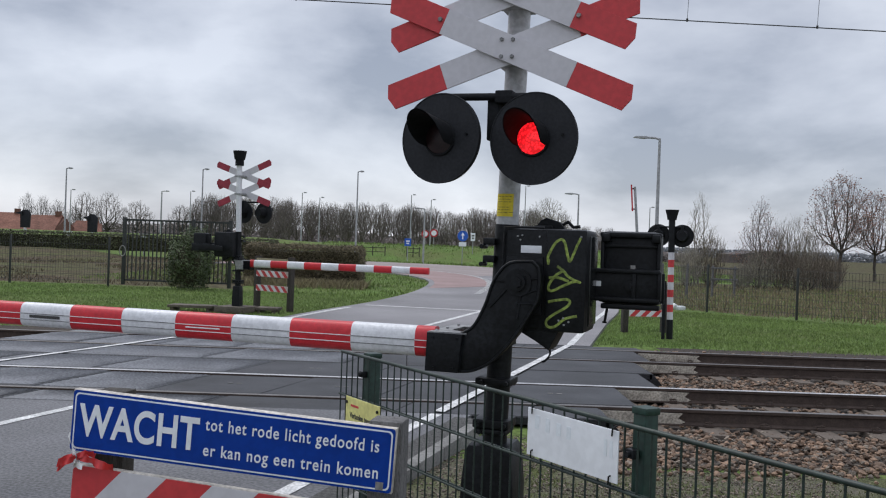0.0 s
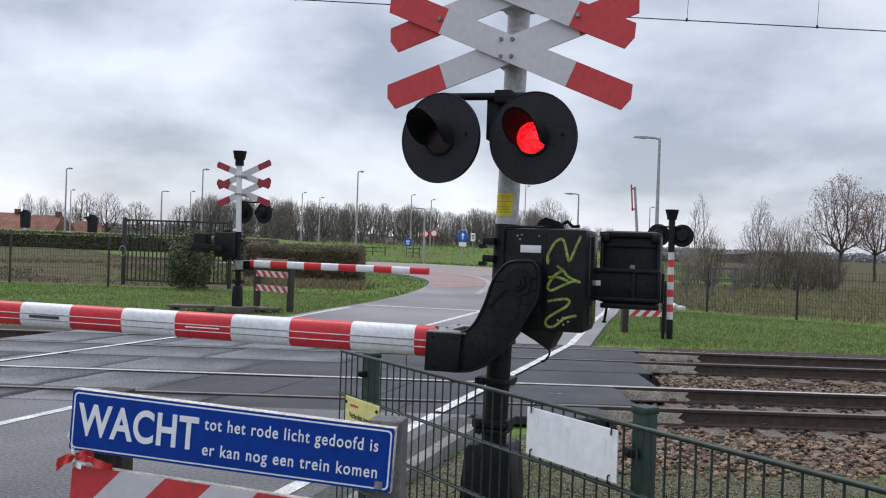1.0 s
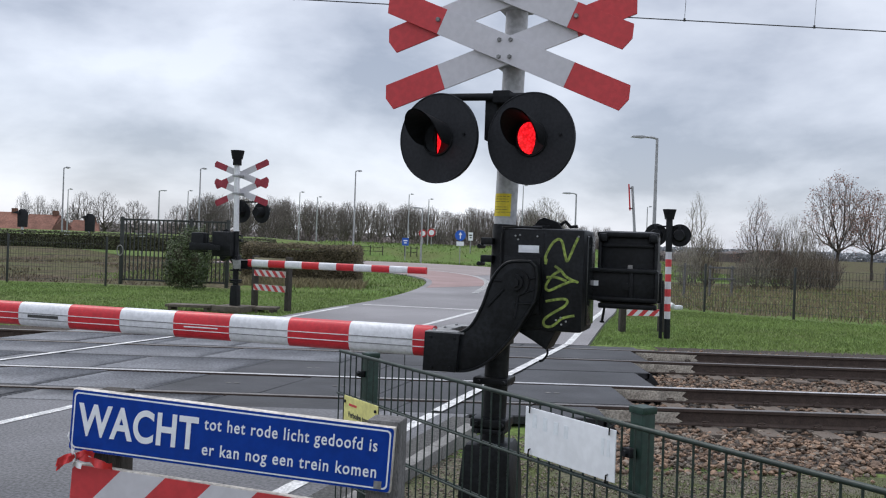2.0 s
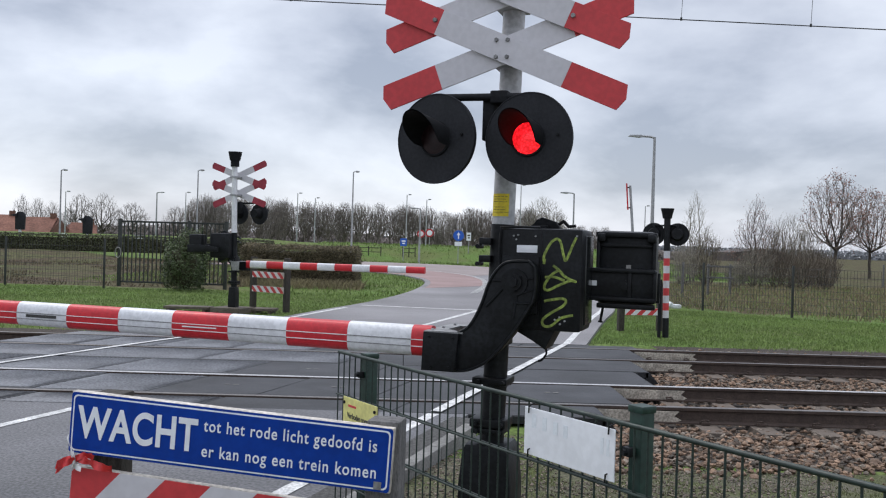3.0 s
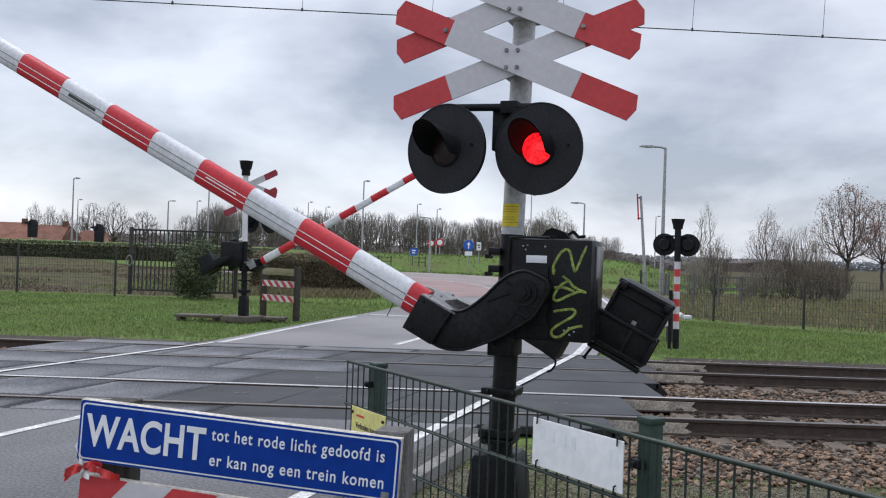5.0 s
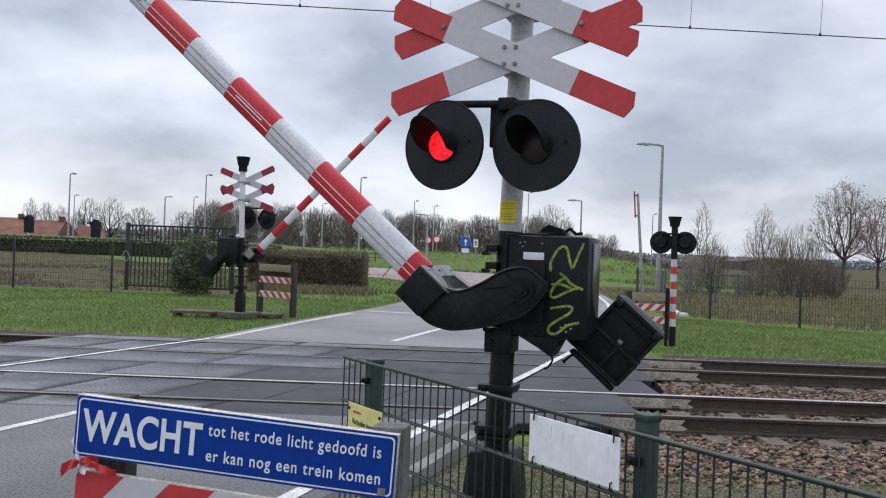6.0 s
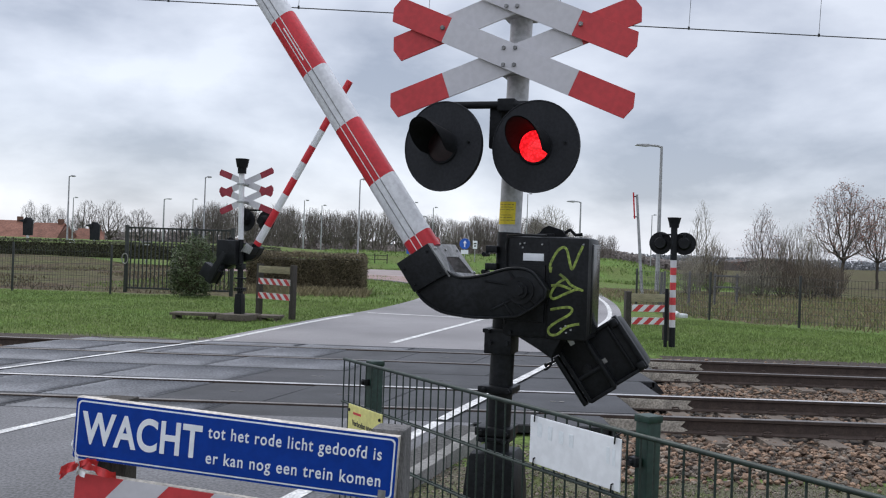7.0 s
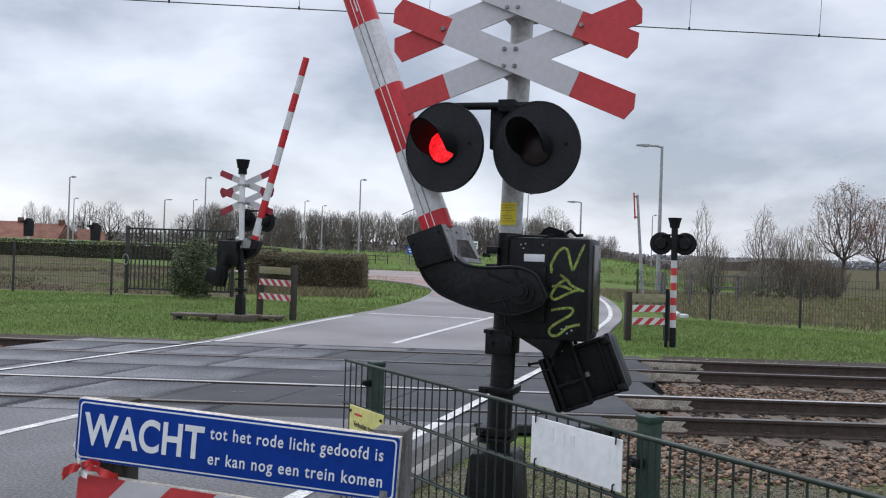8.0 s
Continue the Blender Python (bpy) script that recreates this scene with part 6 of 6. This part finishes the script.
def build_distance():
    # lamps
    street_lamp(12.03, 52, 8.05, -1.3, "tall grey street lamp with a flat head beside the mound", 0.13, 0.9)
    street_lamp(11.0, 75, 6.15, -0.8, "grey street lamp near the road bend", 0.10, 0.8)
    for x, h in ((-30.2, 6.8), (-19.25, 7.1), (-6.8, 7.35)):
        street_lamp(x, 75, h, 0.35, "slim light mast beyond the field", 0.085, 0.35)
    for x, h in ((-43.7, 6.7), (-29.6, 7.0), (-16.45, 7.3), (-14.37, 6.8), (-3.58, 7.5), (-1.23, 7.0), (9.85, 9.0), (24.59, 7.0)):
        street_lamp(x, 110, h, 0.3, "slim light mast far behind the road", 0.085, 0.4)
    street_lamp(-33.0, 110, 6.9, 0.9, "bent-arm lamp mast far behind the road", 0.12, 0.5)
    street_lamp(-1.5, 84, 4.9, -0.8, "grey street lamp beside the road bend", 0.10, 0.6)
    # leaning pole with a red strip
    t = thing("leaning_pole", pose(9.92, 46, ground_height(9.92, 46)), "thin leaning grey pole with a red strip at its top", "pole")
    bm = bm_new()
    add_cyl(bm, (0, 0, -0.1), (-0.42, 0, 4.95), 0.085, 0.06, seg=10)
    part("pole", bm, M_GALV, t)
    bm = bm_new()
    add_cyl(bm, (-0.50, -0.02, 3.75), (-0.60, -0.02, 5.05), 0.038, seg=8)
    part("red_strip", bm, M_BOOMRED, t, "red strip")
    bm = bm_new()
    add_box(bm, (0.22, 0.05, 0.06), Matrix.Translation((-0.44, 0, 3.85)))
    add_box(bm, (0.22, 0.05, 0.06), Matrix.Translation((-0.50, 0, 4.85)))
    part("strip_bracket", bm, M_BLACKMATT, t)
    # signs
    round_sign(2.0, 84.0, 2.58, 0.48, M_FOLBLUE, "round blue sign with white arrow on the grass bank")
    round_sign(-0.7, 96, 2.9, 0.42, M_RED, "round red-rimmed traffic sign", False, False)
    round_sign(-1.6, 97, 2.8, 0.40, M_RED, "round red-rimmed traffic sign", False, False)
    square_sign(-3.0, 86, 1.85, 0.6, 0.7, M_FOLBLUE, "blue square traffic sign by the bend")
    square_sign(3.2, 92, 2.6, 0.45, 0.8, M_SIGNWHITE, "small white sign on the grass bank")
    square_sign(-31.8, 80, 1.45, 0.5, 0.6, M_SIGNWHITE, "small white sign by the railway")
    square_sign(-25.4, 80, 1.35, 0.9, 0.9, M_ALU, "pale grey sign board by the railway")
    railway_signal(-34.7, 78, 1.95)
    railway_signal(-29.1, 78, 1.75)
    for x, y, w, d, e, r, rz in ((-56.3, 118, 9.0, 8, 1.3, 3.8, 4), (-49.3, 117, 4.8, 7, 1.3, 3.6, -6), (-65.0, 121, 6.5, 8, 1.4, 3.9, 0), (-45.8, 121, 3.6, 6, 1.2, 3.1, 20)):
        farmhouse(x, y, w, d, e, r, rz, "low brick farmhouse with an orange clay tile roof")
    bm = bm_new()
    add_prism(bm, [(-7, -0.2), (7, -0.2), (7, 2.0), (0, 3.0), (-7, 2.0)], -6, 6)
    solid("field_shed", bm, M_SHED, "long low brown farm shed on the horizon", "shed", m=pose(75, 222, 0, 0, 0, 8), smooth=False)
    for x, w in ((-6.5, 2.4), (-9.2, 1.8), (-2.6, 1.2)):
        bm = bm_new()
        add_box(bm, (w, 0.08, 0.06), Matrix.Translation((0, 0, 0.9)), 0.01)
        add_box(bm, (w, 0.08, 0.06), Matrix.Translation((0, 0, 0.5)), 0.01)
        for s in (-1, 0, 1):
            add_box(bm, (0.09, 0.09, 1.1), Matrix.Translation((s * w / 2, 0, 0.5)), 0.01)
        solid("post_and_rail", bm, M_DARKWOOD, "weathered timber rail fence on the bank", "fence", "rail fences on the bank", m=pose(x, 90, ground_height(x, 90)))
    bm = bm_new()
    add_box(bm, (0.30, 0.24, 0.13), Matrix.Translation((0, 0, 0.06)), 0.05)
    add_box(bm, (0.18, 0.16, 0.16), pose(-0.16, 0.02, 0.1, 20, 30, 15), 0.05)
    solid("plastic_bag", bm, M_PLASTIC, "crumpled white plastic bag on the grass", "bag", m=pose(7.15, 27.6, 0.0, 0, 0, 20))
    # table-like frame behind the right fence
    t = thing("timber_frame", pose(11.6, 38, ground_height(11.6, 38)), "weathered timber frame standing in dry grass", "frame")
    for x in (-0.45, 0.45):
        bm = bm_new()
        add_box(bm, (0.08, 0.08, 1.3), Matrix.Translation((x, 0, 0.65)), 0.01)
        part("post", bm, M_POSTWOOD, t)
    for z in (0.75, 1.2):
        bm = bm_new()
        add_box(bm, (1.1, 0.06, 0.07), Matrix.Translation((0, -0.06, z)), 0.01)
        part("rail", bm, M_POSTWOOD, t)
    for x, y in ((7.3, 31.0), (8.6, 36.0), (9.7, 36.5), (21.5, 52), (27, 56), (30, 60)):
        bm = bm_new()
        add_cyl(bm, (0, 0, -0.1), (0.02, 0, 1.35), 0.055, 0.05, seg=8)
        solid("fence_stake", bm, M_POSTWOOD, "weathered round timber stake in the field", "stake", "stakes in the field", m=pose(x, y, ground_height(x, y)))
    # overhead line
    bm = bm_new()
    wire = lambda x: 5.49 - 0.0185 * (x + 0.89)
    add_cyl(bm, (-40, 14.95, wire(-40)), (60, 14.95, wire(60)), 0.009, seg=6)
    line = solid("contact_wire", bm, M_WIRE, "thin dark overhead contact wire above the far track", "wire")
    bm = bm_new()
    add_cyl(bm, (-40, 14.95, wire(-40) + 1.3), (60, 14.95, wire(60) + 1.3), 0.009, seg=6)
    part("carrier_wire", bm, M_WIRE, line)
    for k in range(-8, 20):
        bm = bm_new()
        x = -0.35 + k * 2.09
        add_cyl(bm, (x, 14.95, wire(x)), (x + 0.05, 14.95, wire(x) + 1.3), 0.004, seg=5)
        add_box(bm, (0.03, 0.02, 0.05), Matrix.Translation((x, 14.95, wire(x) + 0.01)))
        part("dropper", bm, M_WIRE, line)


def build_plants():
    # roadside and field trees
    gz = lambda x, y: pose(x, y, ground_height(x, y))
    make_tree("maple_tree", gz(32.2, 75), 5, "young tree with reddish spring buds in the field", 8.2, 2.3, 5.3, 900, "oval", 0.7, 0.009, 0.14, M_BARK, M_TWIG, M_BUD, 0.09, 2, twig_len=0.5)
    make_tree("maple_tree", gz(36.4, 78), 8, "young tree with sparse reddish buds", 7.1, 2.2, 4.8, 700, "oval", 0.7, 0.009, 0.12, M_BARK, M_TWIG, M_BUD, 0.09, 2, twig_len=0.5)
    bm = bm_new()
    add_cyl(bm, (0, 0, -0.1), (0, 0, 3.0), 0.06, seg=8)
    solid("tree_stake", bm, M_GALV, "pale stake beside the young tree", "stake", m=gz(31.7, 74.6))
    pale = mat("pale_twigs", (0.30, 0.275, 0.215), 0.85, var=0.3, scale=2, fine=15, island=0.3)
    make_tree("birch_tree", gz(13.45, 48.5), 14, "slender pale bare birch behind the fence", 4.75, 0.5, 2.9, 700, "spire", 0.7, 0.0048, 0.05, M_PALEBARK, pale, M_NEWLEAF, 0.022, 1, twig_len=0.35)
    make_tree("bare_tree", gz(16.5, 48), 17, "slim tree with sparse brown leaves behind the fence", 4.7, 0.5, 3.4, 760, "spire", 0.7, 0.005, 0.06, M_BARK, M_TWIG, M_BUD, 0.045, 1, twig_len=0.3)
    rng = random.Random(77)
    low = mat("shrub_twigs", (0.20, 0.165, 0.125), 0.9, var=0.3, scale=2, fine=15, island=0.3)
    for i, (x, y, h, w) in enumerate([(18.3, 48.2, 3.65, 2.7), (17.4, 47.6, 2.9, 2.2), (19.3, 48.6, 2.9, 2.2), (16.3, 47.3, 1.9, 2.0), (18.3, 47.0, 1.9, 2.6), (19.8, 47.8, 1.8, 2.2), (12.7, 47.4, 1.8, 1.6), (13.9, 47.8, 2.5, 1.7), (20.8, 49.5, 1.5, 1.8), (15.3, 47.2, 1.1, 1.4)]):
        make_tree("shrub", gz(x, y), 210 + i, "bare many-stemmed shrub behind the fence", h, 0.0, w * 1.2, 620, "fan", 0.5, 0.0046, 0.022, M_BARK, low if i % 3 else pale, M_NEWLEAF if i in (0, 2, 7) else None, 0.02, 1, "shrub", "shrubs behind the fence", 12, 0.4, 3)
    # bare tree row behind the road and oaks by the farm
    bases = []
    for k in range(6):
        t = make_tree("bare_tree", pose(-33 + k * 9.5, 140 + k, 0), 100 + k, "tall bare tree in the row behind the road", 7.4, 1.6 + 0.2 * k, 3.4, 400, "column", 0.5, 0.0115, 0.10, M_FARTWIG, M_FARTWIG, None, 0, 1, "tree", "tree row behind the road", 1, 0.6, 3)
        bases.append(t)
    x = -37.0
    while x < 27:
        b = bases[rng.randint(0, 5)]
        s = rng.uniform(0.86, 1.04) * (1.10 if x < -20 else 1.0) * (0.72 if x > 19 else 1.0)
        if -0.6 < x < 0.9:
            s *= 0.6
        c = copy_thing(b, pose(x, 145 + rng.uniform(-6, 12), 0.0, 0, 0, rng.uniform(0, 360)))
        c.scale = (s, s, s)
        x += rng.uniform(0.45, 0.95) * (0.8 if x < -20 else 1.0)
    for x, y, h, w, sd in ((-52.6, 138, 7.5, 5.2, 201), (-49.6, 139, 7.7, 6.2, 202), (-45.6, 140, 6.5, 6.0, 203), (-39.2, 141, 6.2, 5.0, 204), (-36.2, 138, 7.0, 3.4, 206)):
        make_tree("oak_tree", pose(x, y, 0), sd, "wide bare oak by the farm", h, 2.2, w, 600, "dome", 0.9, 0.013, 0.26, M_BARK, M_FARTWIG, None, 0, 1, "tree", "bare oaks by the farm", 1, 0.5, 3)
    # distance haze is put into the bark and twig colour here
    hazy = mat("far_hazy_twigs", (0.27, 0.25, 0.235), 0.9, var=0.25, scale=0.6, fine=5, island=0.25)
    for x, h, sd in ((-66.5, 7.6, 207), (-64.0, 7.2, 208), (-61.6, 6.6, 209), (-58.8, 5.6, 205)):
        make_tree("bare_tree", pose(x, 150, 0), sd, "bare tree behind the farm roofs, paled by haze", h, 2.0, 3.2, 380, "oval", 0.55, 0.012, 0.14, hazy, hazy, None, 0, 1, "tree", "bare trees behind the farm", 1, 0.6, 3)
    make_tree("willow_tree", pose(15.8, 138, 0), 221, "bare pale domed willow behind the bank", 9.1, 2.0, 8.0, 1000, "dome", 0.8, 0.012, 0.22, M_PALEBARK, mat("pale_crown", (0.33, 0.31, 0.25), 0.9, var=0.3, scale=2, fine=12, island=0.3), None, 0, 1, "tree", "", 1, 0.5, 4)
    # woodland strip closing the view, its brown lightened to paint in haze
    rng = random.Random(5)
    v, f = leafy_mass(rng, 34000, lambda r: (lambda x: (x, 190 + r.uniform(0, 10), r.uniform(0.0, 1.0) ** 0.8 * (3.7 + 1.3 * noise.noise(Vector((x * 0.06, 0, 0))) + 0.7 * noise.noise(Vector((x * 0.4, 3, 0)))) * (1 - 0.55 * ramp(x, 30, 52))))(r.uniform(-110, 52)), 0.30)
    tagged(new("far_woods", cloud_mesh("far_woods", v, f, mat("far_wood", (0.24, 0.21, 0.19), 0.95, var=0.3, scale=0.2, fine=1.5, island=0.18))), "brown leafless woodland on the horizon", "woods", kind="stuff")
    # farther tree line: haze painted as a blue-grey leaf colour
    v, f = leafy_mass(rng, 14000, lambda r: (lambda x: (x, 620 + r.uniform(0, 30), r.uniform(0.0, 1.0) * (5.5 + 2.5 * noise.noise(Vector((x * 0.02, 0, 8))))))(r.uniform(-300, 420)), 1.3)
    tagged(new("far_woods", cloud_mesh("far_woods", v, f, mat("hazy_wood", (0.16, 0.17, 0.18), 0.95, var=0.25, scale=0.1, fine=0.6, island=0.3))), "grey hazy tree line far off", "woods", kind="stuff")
    build_hedge("clipped_hedge", pose(-5.2, 36.4, -0.03, 0, 0, 3), (4.4, 2.4, 1.45), 30000, 0.032, M_HEDGE, "brown clipped beech hedge by the road", 51)
    build_hedge("low_hedge", pose(-38, 73, 0.45, 0, 0, 2), (50, 2.0, 1.16), 18000, 0.08, mat("dark_hedge", (0.075, 0.085, 0.035), 0.8, var=0.3, scale=0.6, fine=6, island=0.5), "long low dark hedge along the railway", 52)
    build_ivy_bush()
    build_grass()


build_distance()
build_plants()


build_deck()
build_kerb()

# ---------------------------------------------------------------- what moves
NEAR_SWING = [(0, 0.0), (2.6, 0.0), (3.0, 0.35), (3.2, 1.8), (3.5, 5.4), (4.0, 11.7), (4.5, 19.6), (5.0, 26.9), (5.5, 33.9), (6.0, 40.9), (6.5, 48.1), (7.0, 54.7), (7.5, 61.4), (8.0, 67.9)]
FAR_SWING = [(0, 0.0), (2.7, 0.0), (3.0, 0.2), (3.2, 1.3), (3.5, 4.7), (4.0, 11.1), (4.5, 20.3), (5.0, 28.6), (5.5, 36.5), (6.0, 44.2), (6.5, 52.2), (7.0, 59.6), (7.5, 67.0), (8.0, 74.4)]
# stretches in which each lamp is lit
LIT_R = [(0, 0.35), (0.65, 1.04), (1.25, 1.68), (1.98, 2.36), (2.68, 3.04), (3.26, 3.74), (3.96, 4.33), (4.66, 5.02), (5.38, 5.72), (6.06, 6.34), (6.66, 7.04), (7.35, 7.75)]
LIT_L = [(0.36, 0.65), (1.05, 1.25), (1.68, 1.98), (2.36, 2.68), (3.05, 3.31), (3.68, 4.03), (4.35, 4.66), (5.02, 5.38), (5.74, 6.05), (6.35, 6.65), (7.05, 7.35), (7.76, 8.2)]


def lens_rows(lit):
    """The lens carrier turns its bright face to the front while the lamp is lit."""
    rows = []
    f1 = 1 / FPS

    def angle(on):
        return 0.0 if on else 180.0
    on = any(a <= 0 < b for a, b in lit)
    rows.append((0.0, angle(on)))
    for a, b in sorted(lit):
        for t, target in ((a, 0.0), (b, 180.0)):
            if t <= 0.05 or t > 7.95:
                continue
            t = round(t * FPS) / FPS
            start = 180.0 - target
            for k in range(4):
                rows.append((t + (k - 1.5 + 0.5) * f1, start + (target - start) * k / 3))
    rows.append((8.0, rows[-1][1]))
    return [(t, pose(0, -0.0045, 0, 0, 0, a)) for t, a in rows]


def motions():
    walk(near_lever, [(t, pose(*NEAR_HUB, 0, a, 0)) for t, a in NEAR_SWING])
    walk(far_lever, [(t, pose(*FAR_HUB, 0, a, 0)) for t, a in FAR_SWING])
    walk(LENS_R, lens_rows(LIT_R))
    walk(LENS_L, lens_rows(LIT_L))


motions()
